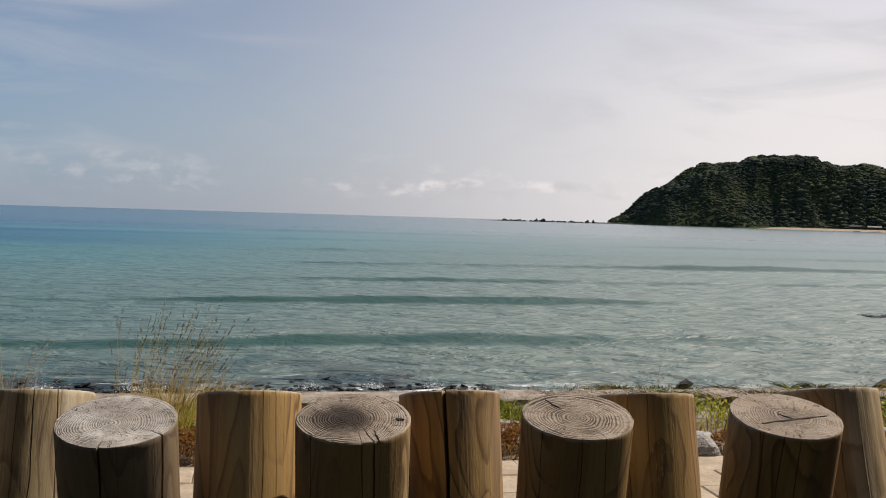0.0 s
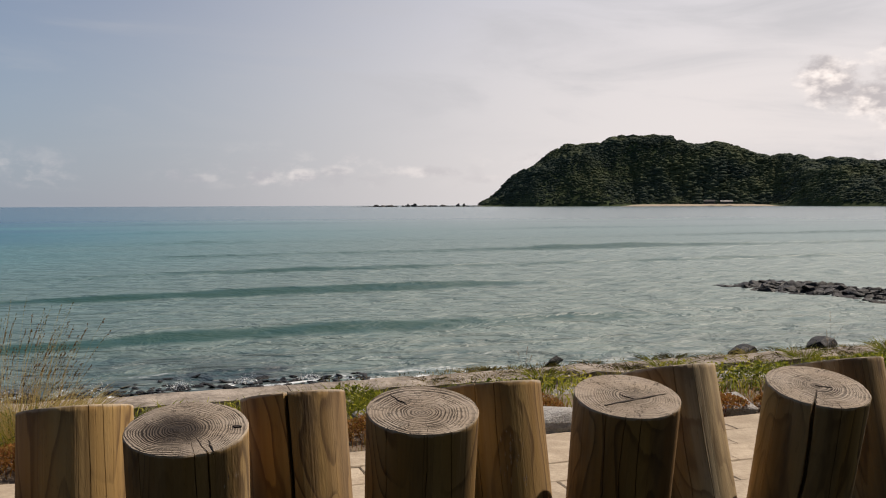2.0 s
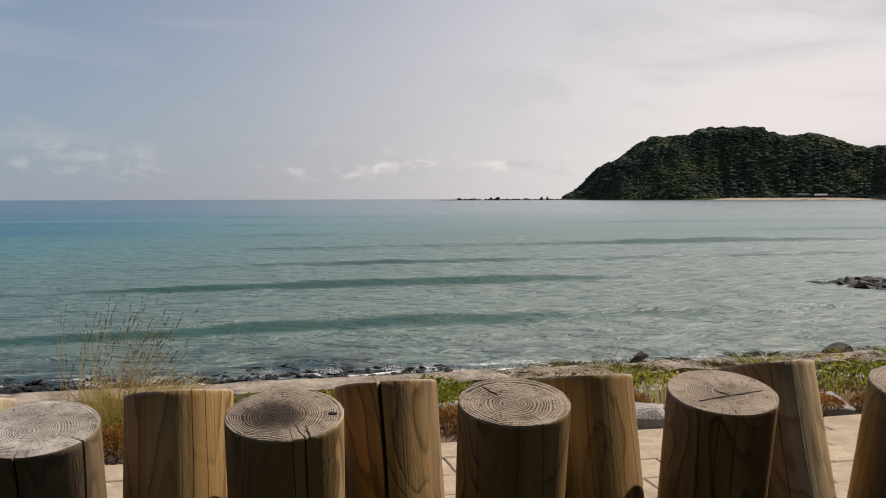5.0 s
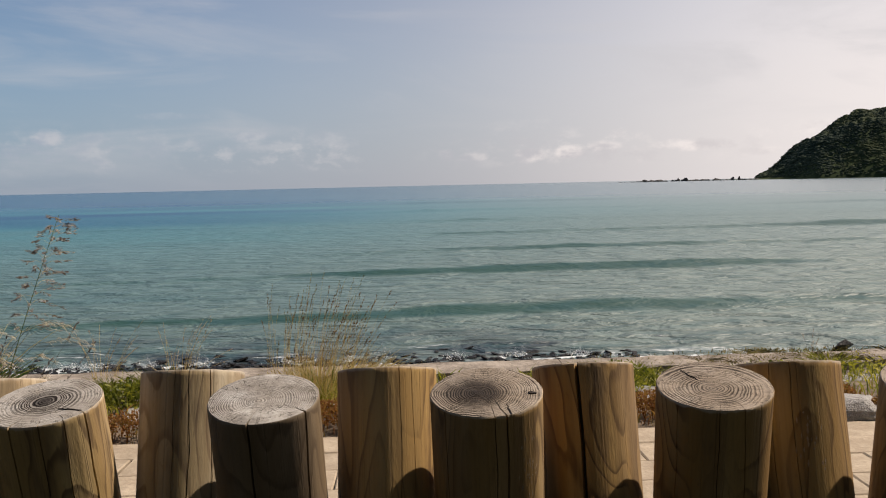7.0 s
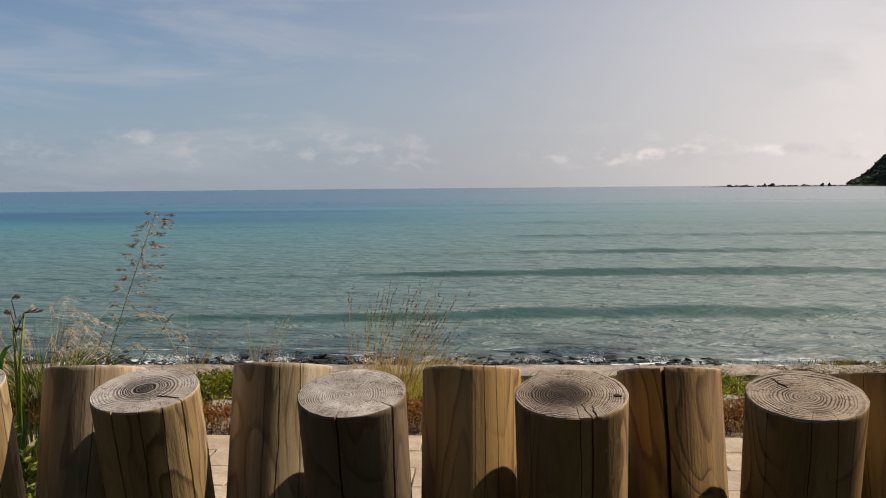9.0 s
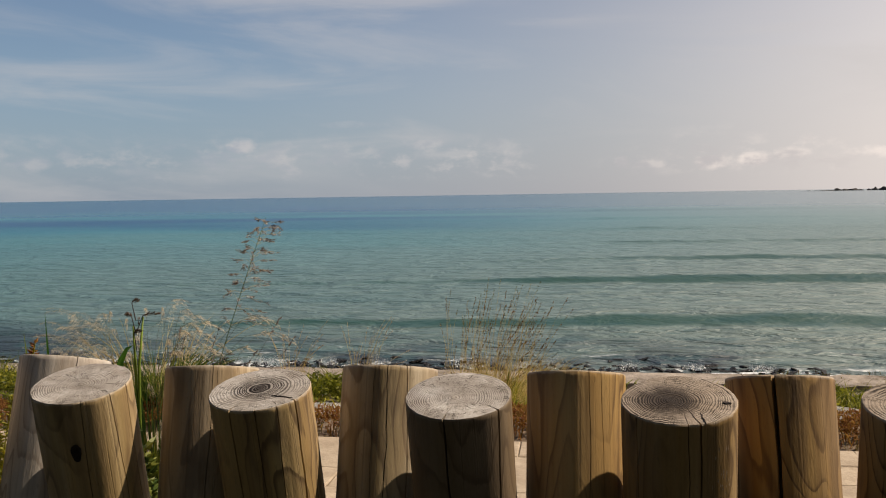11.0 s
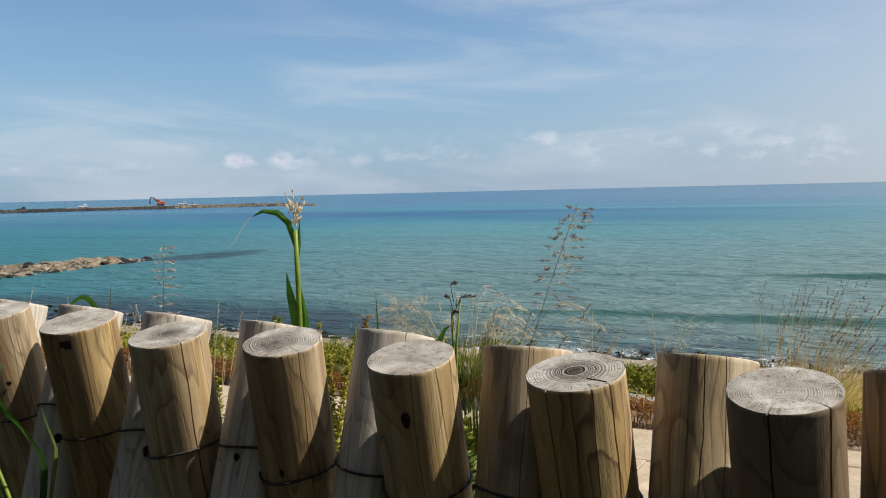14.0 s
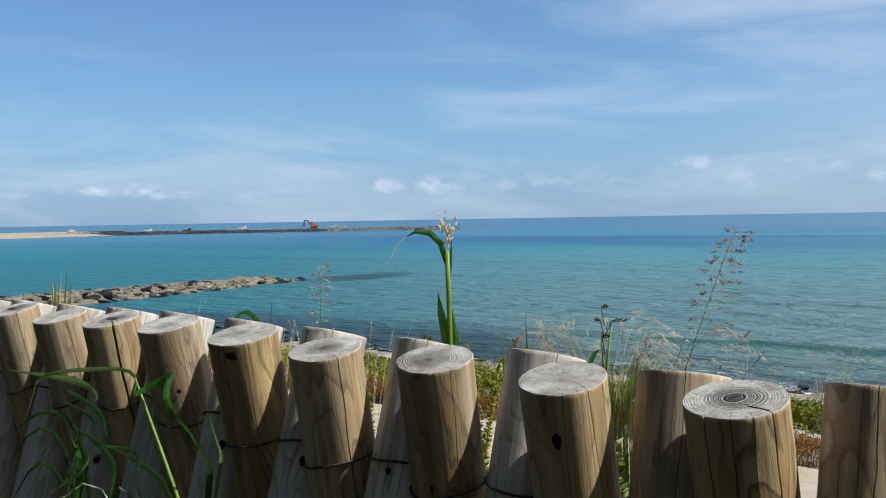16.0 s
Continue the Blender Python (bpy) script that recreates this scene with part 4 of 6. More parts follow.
# the logs that the walk passes: place u, n and height of the sawn top, radius, lean across the fence, lean along it
FRONT = [(1.75, -0.18, 1.11, 0.088, 13.0, -1.5), (1.40, -0.13, 1.11, 0.088, 13.0, -1.5), (1.052, -0.085, 1.11, 0.087, 13.8, -1.5), (0.696, -0.043, 1.111, 0.088, 12.4, -2.1), (0.343, -0.025, 1.112, 0.088, 12.4, -1.8),
         (-0.012, -0.013, 1.11, 0.088, 12.3, -1.7), (-0.357, -0.01, 1.11, 0.086, 13.3, -1.1), (-0.704, 0.022, 1.106, 0.087, 12.3, -1.8), (-1.045, 0.039, 1.107, 0.086, 13.1, 0.6), (-1.391, 0.086, 1.109, 0.085, 12.4, 2.8),
         (-1.723, 0.081, 1.107, 0.088, 11.7, 1.3), (-2.088, 0.135, 1.113, 0.093, 12.3, 1.5), (-2.489, 0.186, 1.113, 0.091, 12.4, 0.6), (-2.806, 0.195, 1.109, 0.09, 12.0, 0.3), (-3.103, 0.186, 1.105, 0.087, 13.0, -0.3), (-3.45, 0.20, 1.11, 0.088, 13.0, -0.5)]
FRONT += [(-3.45 - 0.35 * i, 0.20 + 0.01 * i, 1.11, 0.088, 13.0, -0.5) for i in range(1, 12)]
BACK = {1: (1.233, 0.075, 1.115, 0.089, -15.8, 1.2), 2: (0.878, 0.121, 1.115, 0.089, -16.8, 0.0), 3: (0.519, 0.129, 1.109, 0.088, -15.2, 0.7), 4: (0.17, 0.152, 1.111, 0.087, -16.0, -0.25), 5: (-0.172, 0.162, 1.111, 0.087, -16.2, 0.0),
        6: (-0.508, 0.176, 1.114, 0.088, -15.5, 0.4), 7: (-0.855, 0.178, 1.108, 0.088, -15.1, -2.0), 8: (-1.196, 0.239, 1.111, 0.088, -16.4, 1.2), 9: (-1.535, 0.257, 1.11, 0.088, -17.0, 1.6)}
# drying checks: offset from the side facing the path, reach, half width, depth
CHECKS = {
    (2, 0): [(-0.05, 1.1, 0.0035, 0.02), (0.5, 0.4, 0.001, 0.006)],
    (3, 0): [(-0.35, 0.6, 0.001, 0.008), (0.0, 0.45, 0.001, 0.007), (0.3, 0.5, 0.001, 0.006)],
    (4, 0): [(-0.6, 0.4, 0.001, 0.006), (0.5, 0.3, 0.001, 0.006), (0.1, 0.3, 0.0008, 0.005)],
    (5, 0): [(0.33, 1.1, 0.002, 0.014), (0.12, 0.9, 0.001, 0.009), (-0.7, 0.5, 0.001, 0.006)],
    (6, 0): [(-0.3, 0.9, 0.0022, 0.013), (0.66, 0.3, 0.0025, 0.01), (-2.2, 0.5, 0.001, 0.006)],
    (7, 0): [(-0.6, 1.0, 0.0022, 0.013), (0.6, 1.1, 0.0022, 0.011), (-0.15, 0.6, 0.001, 0.007), (0.22, 0.5, 0.001, 0.007)],
    (8, 0): [(-0.1, 0.8, 0.0009, 0.006), (0.55, 0.9, 0.0012, 0.007), (0.85, 0.9, 0.001, 0.006)],
    (9, 0): [(0.3, 0.8, 0.0012, 0.008), (-0.6, 0.9, 0.001, 0.006)],
    (10, 0): [(0.25, 0.9, 0.002, 0.011), (0.8, 0.5, 0.001, 0.006)],
    (13, 0): [(0.0, 1.1, 0.0045, 0.02)],
    (15, 0): [(0.1, 0.8, 0.0015, 0.009)],
    (2, 1): [(0.55, 1.0, 0.001, 0.006), (0.15, 0.9, 0.0008, 0.005)],
    (3, 1): [(-0.3, 0.8, 0.001, 0.006), (0.1, 0.5, 0.0008, 0.005)],
    (4, 1): [(-0.08, 1.2, 0.0035, 0.02)],
    (5, 1): [(0.25, 1.0, 0.0008, 0.005), (0.5, 0.8, 0.0007, 0.005)],
    (6, 1): [(-0.1, 1.1, 0.0013, 0.009), (0.35, 1.0, 0.0013, 0.009), (-0.35, 0.9, 0.0008, 0.005)],
    (7, 1): [(-0.05, 0.7, 0.001, 0.007)],
    (8, 1): [(0.15, 1.1, 0.0012, 0.008)],
}
# greyness, dark heart, ring contrast, ring density
TONES = {(1, 0): (0.1, 0.3, 0.5, 0.7), (2, 0): (0.08, 0.45, 0.5, 0.65), (3, 0): (0.08, 0.4, 0.4, 0.8), (4, 0): (0.08, 0.2, 0.9, 0.62), (5, 0): (0.1, 1.0, 1.0, 0.82), (6, 0): (1.3, 0.0, 0.5, 0.95), (7, 0): (0.3, 1.0, 0.42, 0.66), (8, 0): (0.48, 0.15, 0.4, 0.8), (9, 0): (0.46, 0.6, 0.7, 0.7), (10, 0): (0.58, 0.75, 0.4, 0.7), (11, 0): (0.3, 0.2, 0.35, 0.6), (12, 0): (0.6, 0.2, 0.3, 0.7), (13, 0): (0.58, 1.0, 0.4, 0.7), (14, 0): (0.6, 0.1, 0.3, 0.7), (15, 0): (0.62, 0.8, 0.3, 0.7),
         (2, 1): (0.6, 0, 0.5, 0.7), (1, 1): (0.5, 0, 0.5, 0.7), (3, 1): (0.12, 0, 0.5, 0.7), (4, 1): (0.08, 0, 0.5, 0.7), (5, 1): (0.1, 0, 0.5, 0.7), (6, 1): (0.66, 0, 0.5, 0.7), (7, 1): (0.66, 0, 0.5, 0.7), (8, 1): (0.97, 0, 0.5, 0.7), (9, 1): (0.97, 0, 0.5, 0.7), (10, 1): (0.97, 0, 0.5, 0.7)}
# splits and holes in the sawn tops: ends across and towards the sea, half width
SPLITS = {(3, 0): [((-0.058, -0.026), (0.066, -0.012), 0.0018), ((-0.012, 0.004), (0.006, -0.02), 0.0008)], (5, 0): [((0.064, -0.012), (0.076, -0.017), 0.0032), ((0.026, -0.05), (0.03, -0.084), 0.0009)],
          (2, 0): [((-0.004, 0.002), (0.02, -0.012), 0.0014)], (7, 0): [((0.03, -0.028), (0.07, -0.038), 0.0007)], (13, 0): [((-0.025, 0.0), (0.03, 0.006), 0.012)], (15, 0): [((-0.03, 0.0), (0.02, 0.004), 0.011)],
          (4, 0): [((-0.02, 0.02), (-0.035, 0.06), 0.0006)]}
# knots: offset, distance below the top, half width, half height
KNOTS = {(8, 0): (-0.27, 0.092, 0.0085, 0.017), (12, 0): (-0.1, 0.187, 0.007, 0.007), (9, 0): (-0.45, 0.27, 0.005, 0.01), (11, 1): (-0.3, 0.36, 0.01, 0.013), (13, 1): (-0.2, 0.5, 0.012, 0.016), (2, 1): (0.0, 0.27, 0.01, 0.011), (10, 1): (-0.2, 0.34, 0.009, 0.014), (9, 1): (-0.5, 0.31, 0.007, 0.009)}
# scuffed patches: offset, distance below the top
SCUFFS = {(5, 0): (0.68, 0.1), (3, 1): (0.3, 0.12), (6, 0): (0.05, 0.2)}
EYE_U, EYE_N = -0.14, -1.40


def build_fence():
    fence = thing("log_fence", "palisade of crossed weathered pine logs tied with wire", "fence", SHORE)
    r = random.Random(5)
    for i, front in enumerate(FRONT):
        for back in (0, 1):
            if back and i + 1 >= len(FRONT):
                continue
            uu, nn, top, rad_, lean, side = front
            if back:
                after = FRONT[i + 1]
                uu, nn, top, rad_, lean, side = BACK.get(i) or ((uu + after[0]) / 2 + 0.02, (nn + after[1]) / 2 + 0.174, 1.11 + r.uniform(-0.004, 0.004), 0.088, -16.0 + r.uniform(-0.8, 0.8), r.uniform(0.0, 1.6))
            facing = math.atan2(EYE_N - nn, EYE_U - uu)
            spec = CHECKS.get((i, back)) or [(r.uniform(-0.8, 0.8), r.uniform(0.4, 1.0), r.uniform(0.0008, 0.0014), r.uniform(0.005, 0.009)) for _ in range(2)]
            cracks = []
            for off, reach, w, deep in spec:
                a = facing + (math.asin(off) if abs(off) <= 1 else off)
                if all(abs((a - c[0] + math.pi) % (2 * math.pi) - math.pi) > 0.16 for c in cracks):
                    cracks.append((a, reach, w if w > 0.003 else w * 0.75, deep))
            me = log_mesh("log", 100 + i * 2 + back, rad_, 1.26, cracks, 48 if uu < -4 else 96)
            m = Matrix.Translation((uu, nn, top)) @ pose(0, 0, 0, lean, side, 0)
            log = part("log", me, fence, m)
            grey, heart, contrast, rings = TONES.get((i, back)) or (0.85 + 0.12 * r.random() if back else 0.4 + 0.4 * r.random(), r.random(), 0.5, r.uniform(0.55, 0.85))
            log.color = (grey, heart, contrast, rings)
            for a_, b_, w_ in SPLITS.get((i, back), ()):
                part("split", split_mesh(a_, b_, w_), log, None, "dark split in the sawn end")
            if (i, back) in KNOTS:
                off, z, w, h = KNOTS[(i, back)]
                part("knot", knot_mesh("knot", rad_, facing + math.asin(off), -z, w, h, KNOT), log, None, "dark knot hole")
            if (i, back) == (11, 0):
                part("notch", notch_mesh(rad_, facing + math.asin(-0.4), -0.03, 0.013, 0.011), log, None, "dark saw cut in the side")
            if (i, back) in SCUFFS:
                off, z = SCUFFS[(i, back)]
                tagged(part("scuff", scuff_mesh(rad_, facing + math.asin(off), -z, i), log, None, "pale scuffed scratches"), "pale scuffed scratches", kind="stuff")
            s = Soup()
            zc = -0.285 + r.uniform(-0.015, 0.015)
            tilt, turn = r.uniform(-0.014, 0.014), r.uniform(0, 6)
            ring = []
            for k in range(29):
                t = 2 * math.pi * k / 28
                ring.append(((rad_ * 1.015 + 0.003) * math.cos(t), (rad_ * 1.015 + 0.003) * math.sin(t), zc + tilt * math.cos(t + turn) + 0.006 * math.sin(2 * t + i)))
            s.tube(ring, [0.003] * 29, 6)
            part("wire", s.mesh("wire", WIRE, True), log)
    return fence


build_fence()


# ---- rock groynes and loose rocks ----
ROCKS = [rock_mesh("stone", ARMOUR, 40 + i, 0.5) for i in range(8)]
WETS = [rock_mesh("stone", WET, 60 + i, 0.55) for i in range(6)]
PALES = [rock_mesh("stone", STONE, 80 + i, 0.55) for i in range(6)]


def groyne(label, a, b, width, height, size, wet, seed, widen=0.9):
    r = random.Random(seed)
    g = thing("rock_groyne", label, "groyne", Matrix.Translation(shore(*a, SEA)))
    A, B = Vector((*shore(*a)[:2], 0)), Vector((*shore(*b)[:2], 0))
    L = (B - A).length
    d = (B - A) / L
    s = Vector((-d.y, d.x, 0))
    core = Soup()
    k, cols = 40, (-1.0, -0.7, -0.3, 0.3, 0.7, 1.0)
    for j in range(k + 1):
        for w in cols:
            p = d * (L * j / k) + s * (w * width / 2 * (1 + widen * j / k))
            hh = height * (1 - abs(w) ** 2) * min(1.0, j / k * 7) - 0.35 + 0.25 * noise.noise(Vector((p.x, p.y, seed)))
            core.v.append((p.x, p.y, hh))
    core.f = [(j * 6 + q, j * 6 + q + 1, j * 6 + 7 + q, j * 6 + 6 + q) for j in range(k) for q in range(5)]
    part("core", core.mesh("core", WET), g)
    rubble = Soup()
    for i in range(700):
        t, w = r.random(), r.uniform(-1, 1)
        p = d * (t * L) + s * (w * width / 2 * (1 + widen * t))
        h = height * (1 - abs(w) ** 2.2) * min(1.0, t * 7 + 0.12)
        k = size * r.uniform(0.4, 0.9)
        m = Matrix.Translation((p.x, p.y, h - 0.16)) @ pose(0, 0, 0, r.uniform(-25, 25), r.uniform(-25, 25), r.uniform(0, 360))
        src = r.choice(ROCKS)
        rubble.add([m @ (q.co * k) for q in src.vertices], [tuple(q.vertices) for q in src.polygons])
    tagged(part("rubble", rubble.mesh("rubble", WET if wet > 0.5 else ARMOUR), g), kind="stuff")
    rows = max(5, int(width * 1.25 / size / 1.05))
    cols_ = min(290 // rows, int(L / size / 1.1))
    for i in range(rows * cols_):   # laid close in rough courses
        t = (i % cols_ + r.uniform(0.2, 0.8)) / cols_
        w = -1 + 2 * (i // cols_ + r.uniform(0.25, 0.75)) / rows
        p = d * (t * L) + s * (w * width / 2 * (1 + widen * t))
        h = height * (1 - abs(w) ** 2.2) * min(1.0, t * 7 + 0.12)
        k = size * r.choice((0.85, 1.0, 1.1, 1.25, 1.5)) * r.uniform(0.9, 1.1)
        src = r.choice(WETS) if (h < height * 0.25 or r.random() < wet) else r.choice(ROCKS)
        m = Matrix.Translation((p.x, p.y, h - 0.14 - 0.1 * (k - size) + r.uniform(-0.06, 0.05))) @ pose(0, 0, 0, r.uniform(-18, 18), r.uniform(-18, 18), r.uniform(0, 360)) @ Matrix.Diagonal((k, k, k * 0.95, 1))
        part("stone", src, g, m)


# first groyne: stones all wet and dark, which also stands in for backlighting
groyne("groyne of dark wet quarried rocks reaching into the sea", (23.2, 29.2), (25.4, 13.0), 3.6, 0.22, 0.45, 1.0, 3)
groyne("groyne of pale brown quarried rocks reaching into the sea", (-37.0, 33.0), (-36.0, 10.0), 3.2, 0.3, 0.5, 0.2, 4, 1.7)


# ---- unseen dark bank added behind the path to hold back sky light ----
def build_shade_bank():
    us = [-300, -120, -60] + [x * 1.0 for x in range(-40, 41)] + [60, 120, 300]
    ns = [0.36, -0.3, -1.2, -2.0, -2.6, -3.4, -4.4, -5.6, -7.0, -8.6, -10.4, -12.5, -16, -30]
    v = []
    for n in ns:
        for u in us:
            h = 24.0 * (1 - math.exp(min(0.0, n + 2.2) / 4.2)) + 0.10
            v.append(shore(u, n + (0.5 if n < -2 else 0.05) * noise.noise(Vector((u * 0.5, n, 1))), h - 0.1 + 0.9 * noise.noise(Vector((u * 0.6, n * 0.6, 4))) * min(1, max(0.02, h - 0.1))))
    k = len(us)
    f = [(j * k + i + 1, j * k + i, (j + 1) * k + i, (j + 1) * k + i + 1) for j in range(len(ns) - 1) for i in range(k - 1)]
    thing("bank", "unseen dark bank added to block sky light", "bank", None, mesh_from("bank", v, f, SHADE_BANK, True), kind="structure")


build_shade_bank()


# ---- paving, stones and low growth between the path and the sea wall ----
def slab_mesh(seed, w, d):
    r = random.Random(seed)
    bm = bmesh.new()
    bmesh.ops.create_cube(bm, size=1.0)
    for q in bm.verts:
        q.co = Vector((q.co.x * w + r.uniform(-0.006, 0.006), q.co.y * d + r.uniform(-0.006, 0.006), q.co.z * 0.08))
    bmesh.ops.bevel(bm, geom=[e for e in bm.edges if abs(e.verts[0].co.z - e.verts[1].co.z) < 0.01 and e.verts[0].co.z > 0], offset=0.007, segments=1, affect="EDGES")
    me = bpy.data.meshes.new("slab")
    bm.to_mesh(me)
    bm.free()
    me.materials.append(SLAB)
    return me


def build_paving():
    pave = thing("pavement", "sandy pinkish paving slabs with open joints", "pavement", SHORE, kind="structure")
    pool = [slab_mesh(i, 0.444, 0.295) for i in range(6)]
    r = random.Random(21)
    for row in range(10):
        n = 0.84 + row * 0.302
        for col_ in range(29):
            u = -6.4 + col_ * 0.452 + (0.226 if row % 2 else 0.0) + r.uniform(-0.01, 0.01)
            part("slab", r.choice(pool), pave, Matrix.Translation((u, n, -0.042 + r.uniform(-0.004, 0.004))) @ pose(0, 0, 0, r.uniform(-0.4, 0.4), r.uniform(-0.4, 0.4), r.choice((0, 180)) + r.uniform(-0.5, 0.5)))


def boulder(u, n, w, h, label, mats, turn=0.0, z=-0.03):
    src = rnd.choice(mats)
    m = Matrix.Translation(shore(u, n, z)) @ pose(0, 0, 0, rnd.uniform(-8, 8), rnd.uniform(-8, 8), turn + rnd.uniform(-15, 15)) @ Matrix.Diagonal((w / 1.25, w / 1.3, h / 0.5, 1))
    return thing("boulder", label, "boulder", m, src, group="stones along the path")


for u, n, w, h in ((2.42, 3.95, 0.62, 0.26), (3.85, 3.98, 0.55, 0.17), (5.25, 3.9, 0.6, 0.16), (1.45, 4.35, 0.5, 0.2), (-0.62, 4.3, 0.4, 0.18), (-1.8, 4.25, 0.5, 0.15), (-4.4, 4.15, 0.55, 0.16), (-6.4, 4.2, 0.6, 0.18), (-8.4, 4.3, 0.6, 0.2),
                   (3.1, 4.75, 0.5, 0.12), (4.7, 4.85, 0.6, 0.12), (0.5, 4.6, 0.4, 0.12), (2.0, 4.85, 0.5, 0.1), (6.4, 4.2, 0.6, 0.18)):
    boulder(u, n, w, h, "pale grey rough boulder half sunk in the verge", PALES)


def leaf_mat(name, label, spots, mat, leaf, count, height, seed, upright=0.4):
    """Low leafy growth: many small folded leaves over a patch of ground."""
    r = random.Random(seed)
    s = Soup()
    for u0, n0, ru, rn in spots:
        for _ in range(int(count * ru * rn * 12)):
            a, q = r.uniform(0, 2 * math.pi), math.sqrt(r.random())
            u, n = u0 + ru * q * math.cos(a), n0 + rn * q * math.sin(a)
            dome = (1 - q * q) ** 0.5
            z = height * dome * r.uniform(0.35, 1.0) + 0.02
            k = leaf * r.uniform(0.6, 1.3)
            d = Vector((r.gauss(0, 1), r.gauss(0, 1), r.uniform(-0.2, 1.2) * upright * 2)).normalized()
            p = shore(u, n, z)
            t = d.cross(Vector((r.gauss(0, 1), r.gauss(0, 1), r.gauss(0, 1)))).normalized()
            nn = d.cross(t)
            mid = p + d * k * 0.5
            s.add([p, mid + t * k * 0.32 + nn * k * 0.08, p + d * k, mid - t * k * 0.32 + nn * k * 0.08, mid - nn * k * 0.05], [(0, 1, 4), (1, 2, 4), (2, 3, 4), (3, 0, 4)])
    return thing(name, label, "plants", None, s.mesh(name, mat), kind="stuff")


def tuft(name, label, u, n, count, height, spread, mat, seed, width=0.006, droop=0.35, heads=None, z0=0.0, category="grass", stem=0.0016, seed_mat=None, wind=0.0, foot=0.35, flare=1.0):
    """A tuft of long blades, some with seed heads."""
    r = random.Random(seed)
    s, hs = Soup(), Soup()
    for i in range(count):
        a, q = r.uniform(0, 2 * math.pi), spread * foot * math.sqrt(r.random())
        p = Vector((q * math.cos(a), q * math.sin(a), 0))
        out = Vector((math.cos(a + r.uniform(-0.6, 0.6)), math.sin(a + r.uniform(-0.6, 0.6)), 0))
        h = height * (0.35 + 0.65 * r.random())
        lean = flare * spread * (0.08 + 0.85 * r.random() ** 1.4)
        pts = []
        bend = droop * r.uniform(0.9, 1.9)
        for k in range(7):
            t = k / 6
            if droop >= 1:   # a stem that arches over and hangs its head
                pts.append(p if k == 0 else pts[-1] + (Vector((0, 0, math.cos(bend * (t - 0.08) ** 1.3))) + (out * 0.8 + Vector((wind * 1.5, 0, 0))) * (0.15 + 0.85 * math.sin(min(1.57, bend * (t - 0.08) ** 1.3)))) * h / 6.5)
                continue
            pts.append(p + Vector((wind * t * t, 0.1 * wind * t * t, h * (t - droop * 0.5 * t ** 3))) + out * lean * (t ** 1.7))
        if heads and r.random() < heads[0]:
            s.tube(pts, [stem * (1 - 0.6 * k / 6) for k in range(7)], 3)
            d = (pts[-1] - pts[-2]).normalized()
            for _ in range(heads[1]):
                b = pts[-1] - d * r.uniform(0, heads[2])
                hs.seed(b, d + Vector((r.gauss(0, 0.35), r.gauss(0, 0.35), r.gauss(0, 0.3))), r.uniform(0.7, 1.4) * heads[3])
        else:
            s.blade(pts, width * r.uniform(0.6, 1.2), (out.y, -out.x, 0.2), 0.15)
    base = thing(name, label, category, Matrix.Translation(shore(u, n, z0)))
    tagged(part("grass_clump", s.mesh("grass_clump", mat), base), kind="stuff")
    if hs.v:
        tagged(part("seed_heads", hs.mesh("seed_heads", seed_mat or SEED), base), kind="stuff")
    return base


build_paving()
for u0, u1 in ((-40.0, -6.72), (6.78, 40.0)):   # the paving runs on, its joints too small to tell apart
    sl = Soup()
    sl.box((u0, 0.69, -0.08), (u1, 3.70, -0.004))
    thing("pavement", "sandy paving running on along the shore", "pavement", SHORE, sl.mesh("pavement", SLAB), kind="structure")
leaf_mat("ground_cover", "low bright green creeper between the stones", [(3.55, 4.45, 0.5, 0.22), (2.35, 4.55, 0.32, 0.18), (4.6, 4.45, 0.4, 0.22), (6.0, 4.5, 0.7, 0.3), (1.3, 4.75, 0.25, 0.14), (-1.9, 4.6, 0.5, 0.25), (-3.0, 4.6, 0.5, 0.25), (-4.7, 4.5, 0.7, 0.3), (-5.9, 4.6, 0.7, 0.3), (-7.8, 4.6, 0.9, 0.3)], BRIGHT_LEAF, 0.036, 700, 0.17, 31)
leaf_mat("yellow_cover", "yellow-green leaves lit by the sun", [(3.9, 4.6, 0.5, 0.2), (4.4, 4.7, 0.4, 0.15), (-4.4, 4.55, 0.6, 0.25), (6.4, 4.6, 0.4, 0.2), (5.5, 4.25, 0.5, 0.2), (-5.2, 4.2, 0.5, 0.25), (-6.3, 4.5, 0.6, 0.3), (-7.2, 4.7, 0.5, 0.3), (2.9, 4.6, 0.4, 0.2), (1.2, 4.4, 0.25, 0.15)], YELLOW_LEAF, 0.03, 200, 0.2, 32)
leaf_mat("dry_scrub", "rusty brown dried scrub along the paving", [(3.4, 3.85, 0.55, 0.14), (4.5, 3.85, 0.5, 0.14), (-0.62, 3.98, 0.3, 0.14), (-1.75, 3.84, 0.35, 0.09), (-3.0, 3.98, 0.4, 0.16), (-4.6, 4.0, 0.7, 0.16), (-6.2, 4.0, 0.6, 0.16), (1.4, 4.0, 0.35, 0.12), (2.9, 3.85, 0.3, 0.1), (6.0, 3.9, 0.6, 0.14), (-5.2, 3.9, 0.5, 0.16), (5.1, 3.85, 0.4, 0.14), (2.4, 4.2, 0.3, 0.12), (-2.2, 3.86, 0.3, 0.09)], RUST_LEAF, 0.02, 4600, 0.13, 33, 0.8)
